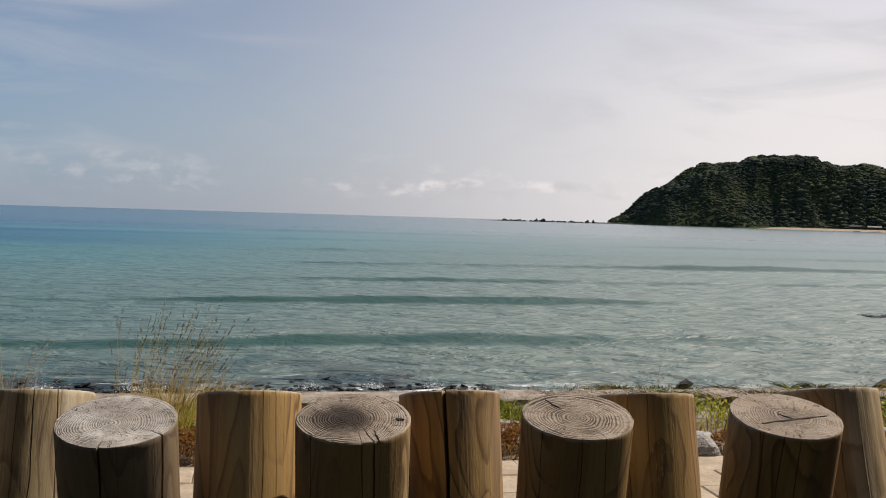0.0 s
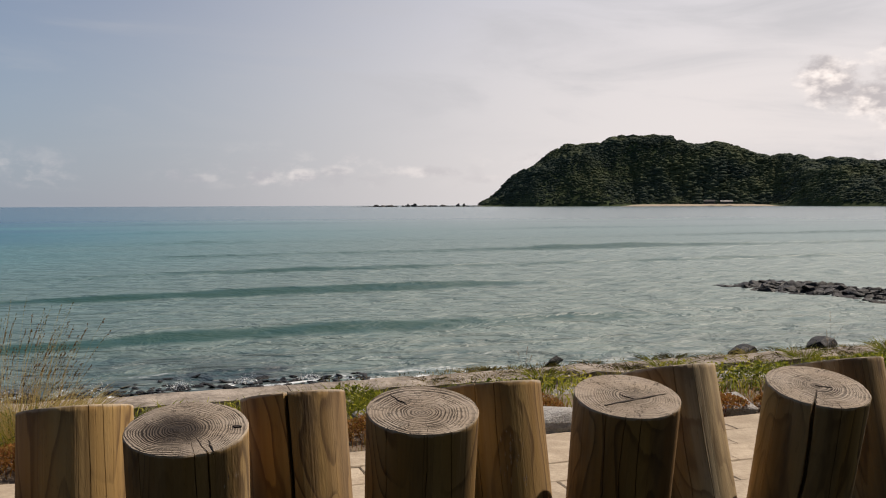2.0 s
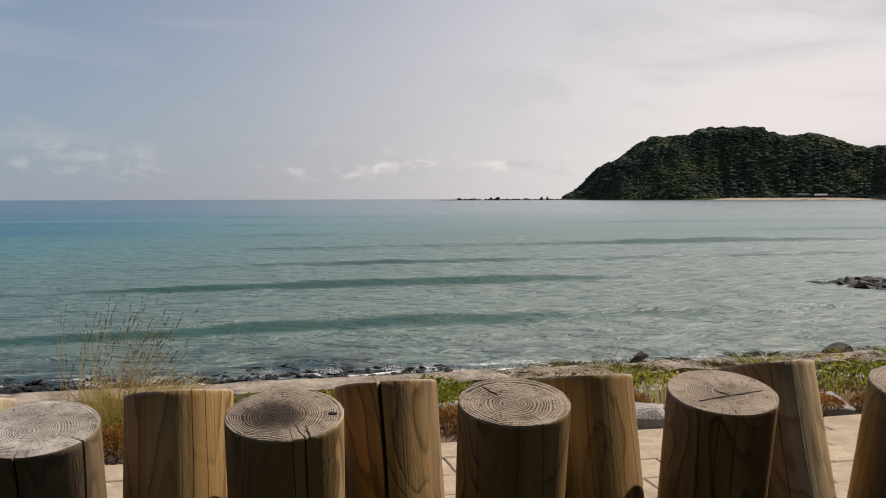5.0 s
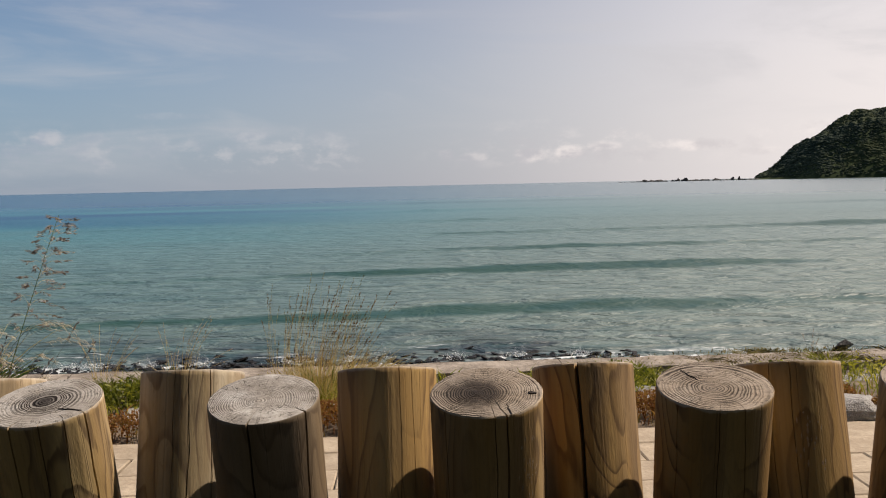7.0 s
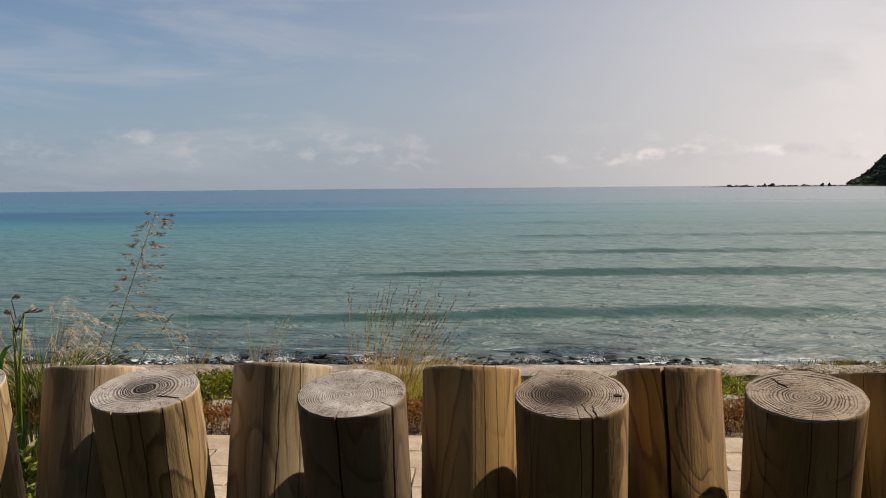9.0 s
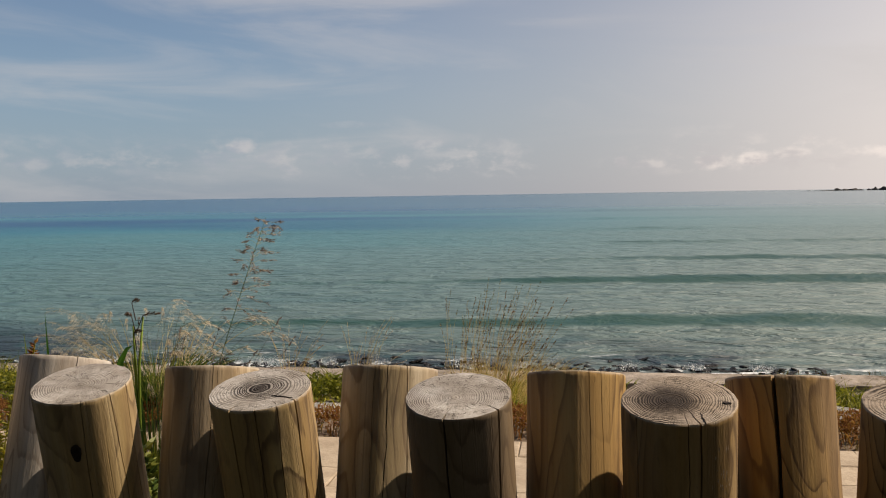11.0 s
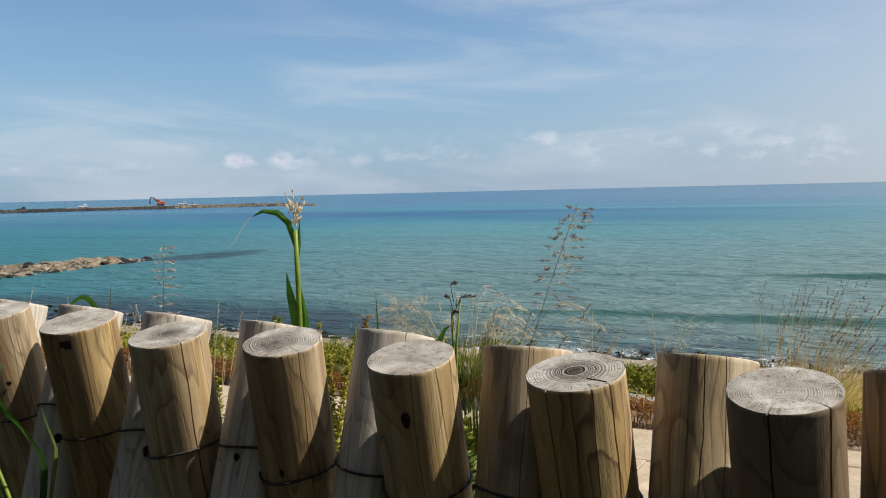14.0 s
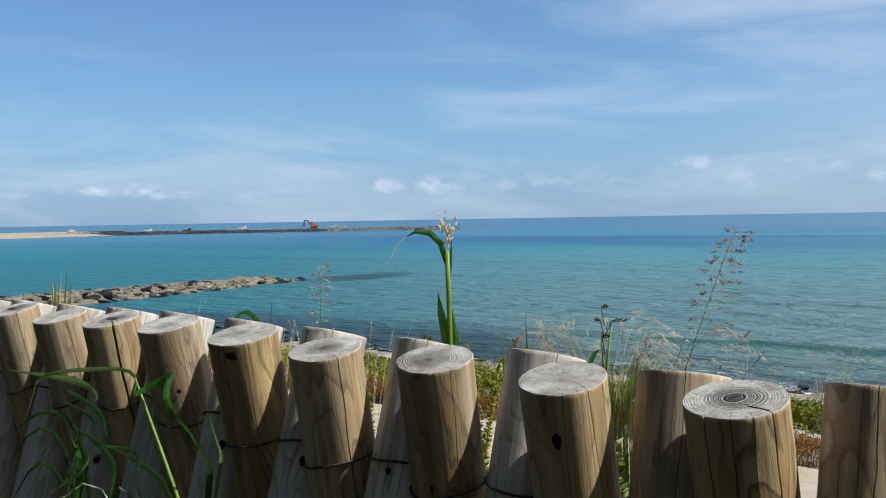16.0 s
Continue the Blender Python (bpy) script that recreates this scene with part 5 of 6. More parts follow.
for i in range(64):
    tuft("wall_grass", "thin tuft of dry green grass on the broken wall top", 1.9 + i * 0.1 + rnd.uniform(-0.1, 0.1), 5.16 + 0.5 * rnd.random(), 60, rnd.uniform(0.03, 0.08), 0.2, rnd.choice((DRYGREEN, SCRUB, SCRUB)), 500 + i, 0.005, 0.4, z0=0.03)
for i, (u, n, h) in enumerate(((-2.05, 4.5, 0.3), (-1.75, 4.55, 0.28), (-0.75, 4.55, 0.34), (1.55, 4.6, 0.25), (-3.5, 4.5, 0.3), (3.0, 5.2, 0.16), (4.2, 5.25, 0.18), (5.6, 5.2, 0.2), (6.6, 5.2, 0.22), (-5.3, 4.5, 0.32), (-7.0, 4.5, 0.3), (-1.9, 4.75, 0.3), (-2.15, 4.7, 0.26), (1.25, 4.5, 0.3), (1.05, 4.6, 0.28), (5.6, 4.3, 0.3), (5.3, 4.45, 0.26), (6.2, 4.35, 0.34), (-4.4, 4.7, 0.35), (-4.7, 4.85, 0.3), (-6.2, 4.9, 0.3), (-6.6, 4.8, 0.3))):
    tuft("grass_tuft", "short green grass tuft in the verge", u, n, 150, h, 0.3, BRIGHT_LEAF, 200 + i, 0.006)



def turf(name, label, mat, count, n0, n1, height, seed, width, bias, u0=-9.0, lift=None):
    """Short uneven turf over the verge, thicker in some places than in others."""
    r = random.Random(seed)
    s = Soup()
    while count:
        u, n = r.uniform(u0, 7.5), r.uniform(n0, n1)
        if noise.noise(Vector((u * 0.9, n * 1.6, seed))) + bias < r.uniform(-0.25, 0.35):
            continue
        count -= 1
        a, h = r.uniform(0, 2 * math.pi), height * r.uniform(0.4, 1.2)
        out = Vector((math.cos(a), math.sin(a), 0)) * h * r.uniform(0.2, 0.9)
        p = shore(u, n, ground_height(u, n) - 0.005 if lift is None else lift)
        s.blade([p, p + out * 0.3 + Vector((0, 0, h * 0.6)), p + out + Vector((0, 0, h * r.uniform(0.7, 1.0)))], width * r.uniform(0.7, 1.3), (out.y, -out.x, 0.2), 0.15)
    thing(name, label, "grass", None, s.mesh(name, mat), kind="stuff")


turf("verge_turf", "short yellow-green turf along the sea wall", BRIGHT_LEAF, 7000, 4.15, 5.1, 0.13, 611, 0.011, 0.1)
turf("verge_turf", "sunlit yellow turf along the sea wall", YELLOW_LEAF, 3500, 4.2, 5.1, 0.12, 612, 0.009, -0.05)
turf("dry_turf", "rusty dried turf at the edge of the paving", RUST_LEAF, 6500, 3.8, 4.25, 0.10, 613, 0.009, 0.12)
turf("dry_turf", "straw-coloured dried turf at the edge of the paving", DRYGREEN, 2500, 3.76, 4.4, 0.08, 614, 0.007, 0.0)

turf("wall_turf", "thin dried turf growing over the broken wall top", SCRUB, 1700, 5.1, 5.72, 0.028, 615, 0.008, -0.12, 1.3, 0.035)
turf("wall_turf", "yellowed turf growing over the broken wall top", DRYGREEN, 1700, 5.1, 5.72, 0.034, 616, 0.007, -0.15, 1.6, 0.035)

# golden dry grass by the wall, tall and thin
tuft("dry_grass", "tall golden dry grass with thin seed heads", -0.84, 4.65, 80, 0.9, 0.40, DRY, 301, 0.003, 0.1, (0.85, 10, 0.11, 0.010), stem=0.0011, seed_mat=DRYGREEN, wind=0.08, foot=0.75, flare=0.4)
tuft("dry_grass", "tall brown dry grass leaning in the wind", -0.78, 4.65, 120, 0.8, 0.40, DRY, 309, 0.003, 0.15, (0.8, 12, 0.09, 0.011), stem=0.0012, seed_mat=RUST_LEAF, wind=0.11, foot=0.75, flare=0.5)
tuft("dry_grass", "golden dry grass stubble at the foot of the tall stems", -0.66, 4.6, 900, 0.38, 0.40, DRY, 302, 0.005, 0.35, wind=0.05, foot=0.8, flare=0.7)
tuft("dry_grass", "yellow-green grass under the golden stems", -0.70, 4.45, 200, 0.34, 0.40, YELLOW_LEAF, 308, 0.006, 0.4, foot=0.8, flare=0.7)
tuft("dry_grass", "sparse tall dry stems beside the sea wall", -1.85, 5.2, 26, 0.55, 0.3, DRY, 303, 0.003, 0.1, (0.9, 9, 0.14, 0.012), stem=0.0016, wind=0.08)
tuft("dry_grass", "sparse tall dry stems beside the sea wall", -2.45, 5.3, 20, 0.5, 0.3, DRY, 304, 0.003, 0.1, (0.9, 9, 0.12, 0.012), stem=0.0016, wind=0.08)
tuft("dry_grass", "few thin dark dry stalks on the wall", 7.0, 5.3, 12, 0.6, 0.25, SPIKELET, 305, 0.003, 0.1, (0.9, 9, 0.1, 0.012), stem=0.0016, wind=0.06)
tuft("dry_grass", "few thin dark dry stalks on the wall", 6.1, 5.4, 5, 0.5, 0.12, SPIKELET, 306, 0.003, 0.1, (0.9, 9, 0.1, 0.012), stem=0.0016, wind=0.03)
tuft("dry_grass", "few thin dark dry stalks on the wall", 3.0, 5.5, 4, 0.24, 0.08, SPIKELET, 307, 0.003, 0.1, (0.9, 8, 0.06, 0.012), stem=0.0016, wind=0.02)
# feathery clump
tuft("feather_grass", "clump of arching dark green grass in the verge", -2.95, 4.1, 420, 0.6, 0.5, LEAF, 310, 0.012, 0.45)
tuft("feather_grass", "clump of arching straw-coloured grass in the verge", -3.0, 4.15, 90, 0.85, 0.7, DRY, 314, 0.006, 0.4)


def plumes(u, n, count, height, spread, seed, lean_u, fine=1.0, hairy=34):
    """Arching hair-thin stems that end in drooping feathery heads."""
    r = random.Random(seed)
    stems, hairs = Soup(), Soup()
    for _ in range(count):
        a, q = r.uniform(0, 2 * math.pi), 0.3 * spread * math.sqrt(r.random())
        p = Vector((q * math.cos(a), q * math.sin(a), 0))
        h = height * r.uniform(0.6, 1.0)
        go = Vector((lean_u + r.gauss(0, 0.35), r.gauss(0, 0.25), 0)) * spread
        pts = []
        for k in range(11):
            t = k / 10
            pts.append(p + go * (0.25 * t + 0.75 * t ** 2.2) + Vector((0, 0, h * (1.45 * t - 0.62 * t ** 3))))
        stems.tube(pts, [(0.0012 - 0.0007 * k / 10) * (0.4 + 0.6 * fine) for k in range(11)], 3)
        way = (pts[-1] - pts[-3]).normalized()
        for _ in range(hairy):
            t = r.uniform(1 - 0.34 * fine, 1.0) * 9.99
            b = pts[int(t)].lerp(pts[int(t) + 1], t - int(t))
            d = (way + Vector((r.gauss(0, 0.3), r.gauss(0, 0.3), r.gauss(0, 0.25)))).normalized()
            ln = fine * r.uniform(0.03, 0.075) * (1.35 - 0.07 * t)
            mid = b + d * ln * 0.55
            tip = b + d * ln + Vector((0, 0, -ln * 0.5))
            side = d.cross(Vector((0.3, 0.2, 1.0))).normalized() * 0.0008 * (0.4 + 0.6 * fine)
            hairs.add([b - side * 0.4, b + side * 0.4, mid + side, mid - side, tip, mid + Vector((0, 0, 0.001))], [(0, 1, 2, 5), (0, 5, 3), (5, 2, 4), (3, 5, 4)])
    base = thing("feather_grass", "pale feathery plumes bending in the wind", "grass", Matrix.Translation(shore(u, n, 0)) @ pose(0, 0, 0, 0, 0, 10.8))
    tagged(part("grass_clump", stems.mesh("grass_clump", SCRUB), base), kind="stuff")
    tagged(part("seed_heads", hairs.mesh("seed_heads", PLUME), base), kind="stuff")


plumes(-3.3, 4.15, 50, 0.8, 0.62, 311, -0.4)
plumes(-3.05, 4.2, 12, 0.9, 0.5, 315, 0.1)
plumes(-1.36, 0.9, 60, 1.33, 0.3, 312, 0.8, 0.5, 24)
tuft("feather_grass", "dark nodding grass stalks among the plumes", -1.36, 0.92, 40, 1.27, 0.2, HUSK, 316, 0.002, 0.25, (0.95, 12, 0.07, 0.010), stem=0.0009, wind=0.17, seed_mat=SPIKELET)
tuft("verge_grass", "dense dark green grass clump behind the logs", -1.31, 0.9, 420, 1.04, 0.15, DARK_LEAF, 317, 0.018, 0.2, foot=0.6, flare=0.45)
tuft("verge_grass", "olive grass clump with dry blades behind the logs", -1.29, 0.86, 520, 0.99, 0.15, BRIGHT_LEAF, 318, 0.019, 0.25, foot=0.65, flare=0.4)


def reed():
    """A green reed shoot with dark nodding heads and one broad leaf."""
    root = shore(-1.395, 0.9, 0)
    base = thing("reed_shoot", "upright green reed shoot with dark brown heads", "plant", Matrix.Translation(root))
    at = lambda a, z: shore(-1.395 + a, 0.9, z - 0.02 * (z > 0.9)) - root
    for a, b, top in ((0.0, 0.022, 1.125), (-0.004, -0.008, 1.1)):
        q = Soup()
        q.tube([at(a, 0.0), at(a, 0.6), at(a + 0.2 * b, 0.98), at(b, top)], [0.0045, 0.0045, 0.004, 0.0025], 6)
        part("stem", q.mesh("stem", CANE, True), base)
    for a, z, b in ((-0.010, 1.165, 0.006), (-0.012, 1.125, -0.028), (0.022, 1.13, 0.065), (-0.006, 1.08, 0.012)):
        q = Soup()
        r = random.Random(int(z * 1000))
        for k in range(12):
            f = k / 11
            q.seed(at(a + (b - a) * f, z + 0.012 * f - 0.01 * f * f), Vector((b - a, 0.0, 0.018)) + Vector((r.gauss(0, 0.01), r.gauss(0, 0.01), r.gauss(0, 0.01))), 0.014, 0.16)
        q.tube([at(0.0, z - 0.05), at(a, z), at(b, z + 0.002)], [0.0016, 0.0014, 0.0008], 4)
        part("seed_head", q.mesh("seed_head", HUSK), base)
    q = Soup()
    q.blade([at(-0.03 + a, z) for a, z in ((0.0, 0.0), (-0.012, 0.6), (-0.026, 0.95), (-0.02, 1.0), (0.0, 1.035), (0.018, 1.045))], 0.026, (0.3, -0.9, 0.2), 0.2)
    part("leaf", q.mesh("leaf", REED_LEAF), base)


reed()


def panicle(name, label, foot, tip, seed, branches=13, reach=0.16, stem=0.005, low=0.45, seeds=14, grain=0.016):
    """A tall grass stem with an open spreading seed head."""
    r = random.Random(seed)
    foot, tip = Vector(foot), Vector(tip)
    base = thing(name, label, "grass", Matrix.Translation(foot))
    L = tip - foot
    side = L.cross(Vector((0, 1, 0))).normalized()
    s, b, hs = Soup(), Soup(), Soup()
    pts = [L * t + side * 0.05 * math.sin(t * 2.2) for t in (i / 12 for i in range(13))]
    s.tube(pts, [stem * (1 - 0.75 * i / 12) for i in range(13)], 5)
    whorls = max(4, branches // 4)
    for i in range(branches):
        t = min(0.995, low + (1 - low) * (((i % whorls) / whorls) ** 0.72 + r.uniform(-0.012, 0.012)))
        k = t * 12
        p = pts[int(k)].lerp(pts[min(12, int(k) + 1)], k - int(k))
        a = i * 2.4 + r.uniform(-0.3, 0.3)
        out = Vector((math.cos(a) + 0.35, math.sin(a), r.uniform(0.5, 0.95)))
        ln = reach * (1.25 - t) / (1.25 - low) * r.uniform(0.6, 1.3)
        q = [p + out * ln * f + Vector((0, 0, -ln * 0.62 * f * f)) for f in (0, 0.35, 0.7, 1.0)]
        b.tube(q, [stem * 0.2, stem * 0.16, stem * 0.12, stem * 0.08], 3)
        hang = (q[3] - q[1]).normalized()
        for _ in range(seeds):
            f = 1.0 - 0.6 * r.random()   # strung along the outer half of the twig
            w = q[1].lerp(q[3], max(0.0, (f - 0.35) / 0.65))
            hs.seed(w + Vector((r.gauss(0, 0.002), r.gauss(0, 0.002), r.gauss(0, 0.002))), hang + Vector((r.gauss(0, 0.25), r.gauss(0, 0.25), r.gauss(0, 0.2))), grain * r.uniform(0.7, 1.3), 0.11)
    part("stem", s.mesh("stem", LEAF, True), base)
    tagged(part("branches", b.mesh("branches", DRY), base), kind="stuff")
    tagged(part("seed_heads", hs.mesh("seed_heads", SPIKELET), base), kind="stuff")
    return base


panicle("tall_grass", "tall grass stem with an open reddish seed head", shore(-1.44, 0.9, 0), shore(-0.972, 0.9, 1.365), 401, 60, 0.07, 0.0022, 0.78, 13, 0.0115)
panicle("tall_grass", "tall pale grass stem with a sparse seed head", shore(-2.27, 0.62, 0), shore(-2.235, 0.62, 1.285), 402, 44, 0.055, 0.0026, 0.74, 11, 0.0115)


def cane(foot, height, seed):
    """A thick green cane with a flag leaf, a clasping leaf and a bristly head."""
    r = random.Random(seed)
    base = thing("reed_cane", "thick green cane with long leaves and bristly seed head", "reed", Matrix.Translation(foot))
    s = Soup()
    pts = [Vector((0.004 * math.sin(i), 0, height * i / 10)) for i in range(11)]
    s.tube(pts, [0.0105 - 0.0035 * i / 10 for i in range(11)], 10)
    part("stem", s.mesh("stem", CANE, True), base)
    right = Vector((math.cos(radians(45)), math.sin(radians(45)), 0))
    def leaf(points, width):
        q = Soup()
        q.blade([right * x + Vector((0, 0, z)) for x, z in points], width, (right.y, -right.x, 0), 0.2)
        part("leaf", q.mesh("leaf", REED_LEAF), base)
    h = height
    leaf([(0.0, h - 0.05), (-0.02, h + 0.02), (-0.05, h + 0.05), (-0.09, h + 0.055), (-0.12, h + 0.04)], 0.022)
    q = Soup()
    q.blade([right * x + Vector((0, 0, z)) for x, z in ((-0.11, h + 0.046), (-0.135, h + 0.028), (-0.152, h + 0.0), (-0.17, h - 0.03), (-0.2, h - 0.055))], 0.003, (right.y, -right.x, 0), 0.2)
    part("leaf_tip", q.mesh("leaf_tip", STRAW), base, None, "dried thread-like leaf tip")
    leaf([(0.0, h - 0.34), (-0.008, h - 0.25), (-0.022, h - 0.18), (-0.03, h - 0.12)], 0.034)
    leaf([(0.0, h - 0.42), (0.012, h - 0.34), (0.018, h - 0.25), (0.008, h - 0.16)], 0.034)
    leaf([(0.0, h - 0.1), (0.006, h - 0.04), (0.012, h + 0.03)], 0.016)
    hs = Soup()
    for i in range(60):
        t = r.random()
        a = r.uniform(0, 2 * math.pi)
        d = Vector((math.cos(a) * 0.45, math.sin(a) * 0.45, 1.0)).normalized()
        hs.seed(Vector((0.0, 0, h + 0.0 + 0.05 * t)) + d * r.uniform(0.0, 0.06), d, r.uniform(0.012, 0.022))
    tagged(part("seed_heads", hs.mesh("seed_heads", STRAW), base), kind="stuff")


cane(shore(-1.722, 0.58, 0), 1.325, 5)


def weed(foot, height, seed, red=False, stems=4, mat=YELLOW_LEAF, big=1.0):
    """A leafy upright weed with small yellow-green leaves in whorls."""
    r = random.Random(seed)
    base = thing("weed", "leafy yellow-green weed growing behind the fence", "plant", Matrix.Translation(foot), group="weeds behind the fence")
    s, lv, hd = Soup(), Soup(), Soup()
    for k in range(stems):
        a = r.uniform(0, 6.28)
        top = Vector((math.cos(a) * 0.09, math.sin(a) * 0.09, height * r.uniform(0.75, 1.0)))
        pts = [Vector((top.x * t * t, top.y * t * t, top.z * t)) for t in (i / 8 for i in range(9))]
        s.tube(pts, [0.004 * (1 - 0.6 * i / 8) for i in range(9)], 4)
        for _ in range(230):
            t = 1 - 0.75 * r.random() ** 1.2
            p = pts[int(t * 7.99)].lerp(pts[int(t * 7.99) + 1], t * 7.99 - int(t * 7.99))
            b = r.uniform(0, 6.28)
            d = Vector((math.cos(b), math.sin(b), r.uniform(0.1, 0.9))).normalized()
            (hd if red and t > 0.9 else lv).seed(p, d, big * r.uniform(0.016, 0.034) * (1.25 - 0.6 * t))
    tagged(part("stalk", s.mesh("stalk", YELLOW_LEAF), base), kind="stuff")
    tagged(part("leaves", lv.mesh("leaves", mat), base), kind="stuff")
    if hd.v:
        tagged(part("flower_spike", hd.mesh("flower_spike", RUST_LEAF), base), kind="stuff")


weed(shore(-2.6, 2.0, 0), 0.8, 11, False, 3)
weed(shore(-2.72, 1.9, 0), 0.84, 12, False, 3)
weed(shore(-2.9, 1.75, 0), 0.8, 13, False, 4)
weed(shore(-1.165, 0.55, 0), 0.94, 14, False, 5, LEAF, 2.0)
weed(shore(-1.19, 0.62, 0), 0.8, 22, False, 4, YELLOW_LEAF, 1.5)
weed(shore(-1.8, 0.77, 0), 1.06, 17, False, 3)
weed(shore(-1.95, 0.9, 0), 0.93, 19, False, 2)
weed(shore(-1.6, 0.58, 0), 1.15, 18, True, 3)
weed(shore(-2.28, 0.85, 0), 0.9, 20, False, 2)
weed(shore(-2.45, 2.1, 0), 0.7, 16, False, 5)
weed(shore(-3.6, 1.8, 0), 0.8, 15, False, 3)
tuft("green_shoots", "broad green shoots standing behind the fence", -2.41, 2.0, 4, 1.0, 0.08, LEAF, 331, 0.035, 0.05)
weed(shore(-1.86, 0.56, 0), 1.125, 21, False, 4, LEAF, 1.2)


def arching_leaf():
    """One broad leaf that arches over the top of the fence, with a dry shoot beside it."""
    root = shore(-2.49, 0.55, 0)
    base = thing("green_shoots", "broad green leaf arching above the fence", "plant", Matrix.Translation(root))
    q = Soup()
    q.blade([shore(-2.49 + a, 0.55, z) - root for a, z in ((0.012, 0.0), (0.016, 0.6), (0.014, 0.95), (0.004, 1.04), (-0.012, 1.075), (-0.034, 1.098), (-0.06, 1.110), (-0.085, 1.108), (-0.115, 1.094), (-0.145, 1.072), (-0.18, 1.042), (-0.21, 1.01))], 0.021, (0.3, -0.9, 0.2), 0.15)
    part("leaf", q.mesh("leaf", REED_LEAF), base)
    q = Soup()
    q.blade([shore(-2.49 + a, 0.56, z) - root for a, z in ((0.02, 0.0), (0.03, 0.7), (0.035, 1.06), (0.05, 1.16))], 0.012, (0.3, -0.9, 0.2), 0.15)
    part("shoot", q.mesh("shoot", DRYGREEN), base)


arching_leaf()


def upright_blade(u, n, top, width):
    """A single stiff blade that stands up behind the fence."""
    root = shore(u, n, 0)
    q = Soup()
    q.blade([shore(u + a, n, z) - root for a, z in ((0.0, 0.0), (0.0, 0.5 * top), (0.004, 0.85 * top), (-0.002, top))], width, (0.3, -0.9, 0.1), 0.2)
    base = thing("green_shoots", "single stiff green blade behind the fence", "plant", Matrix.Translation(root))
    part("leaf", q.mesh("leaf", REED_LEAF), base)


upright_blade(-1.538, 0.7, 1.14, 0.016)
upright_blade(-1.59, 0.66, 1.05, 0.014)
tuft("verge_grass", "dark green grass growing at the foot of the logs", -1.2, 0.55, 60, 0.85, 0.25, LEAF, 334, 0.012, 0.4)




def sprig():
    """A few grass blades fanning out above the fence."""
    r = random.Random(336)
    root = shore(-3.68, 0.5, 0)
    base = thing("green_shoots", "grass sprig rising above the fence", "plant", Matrix.Translation(root))
    for k in range(13):
        lean, top = r.uniform(-0.06, 0.11), r.uniform(1.12, 1.2)
        q = Soup()
        q.blade([shore(-3.68 + lean * f ** 3 + 0.01 * math.sin(k), 0.5 + 0.02 * math.cos(k), (top + 0.5 * max(0.0, lean)) * f) - root for f in (0.0, 0.5, 0.8, 0.9, 1.0)], 0.016, (0.3, -0.9, 0.1), 0.6)
        part("blade", q.mesh("blade", LEAF if k % 3 else DRY), base)


sprig()
for i, (u, n) in enumerate(((-3.35, 0.75), (-2.95, 0.7), (-2.72, 0.72), (-2.3, 0.75))):
    tuft("dry_wisps", "thin pale dry grass wisps behind the fence", u, n, 60, 1.3, 0.26, STRAW, 340 + i, 0.0025, 0.3, (0.5, 14, 0.07, 0.008), stem=0.0009, flare=0.8)


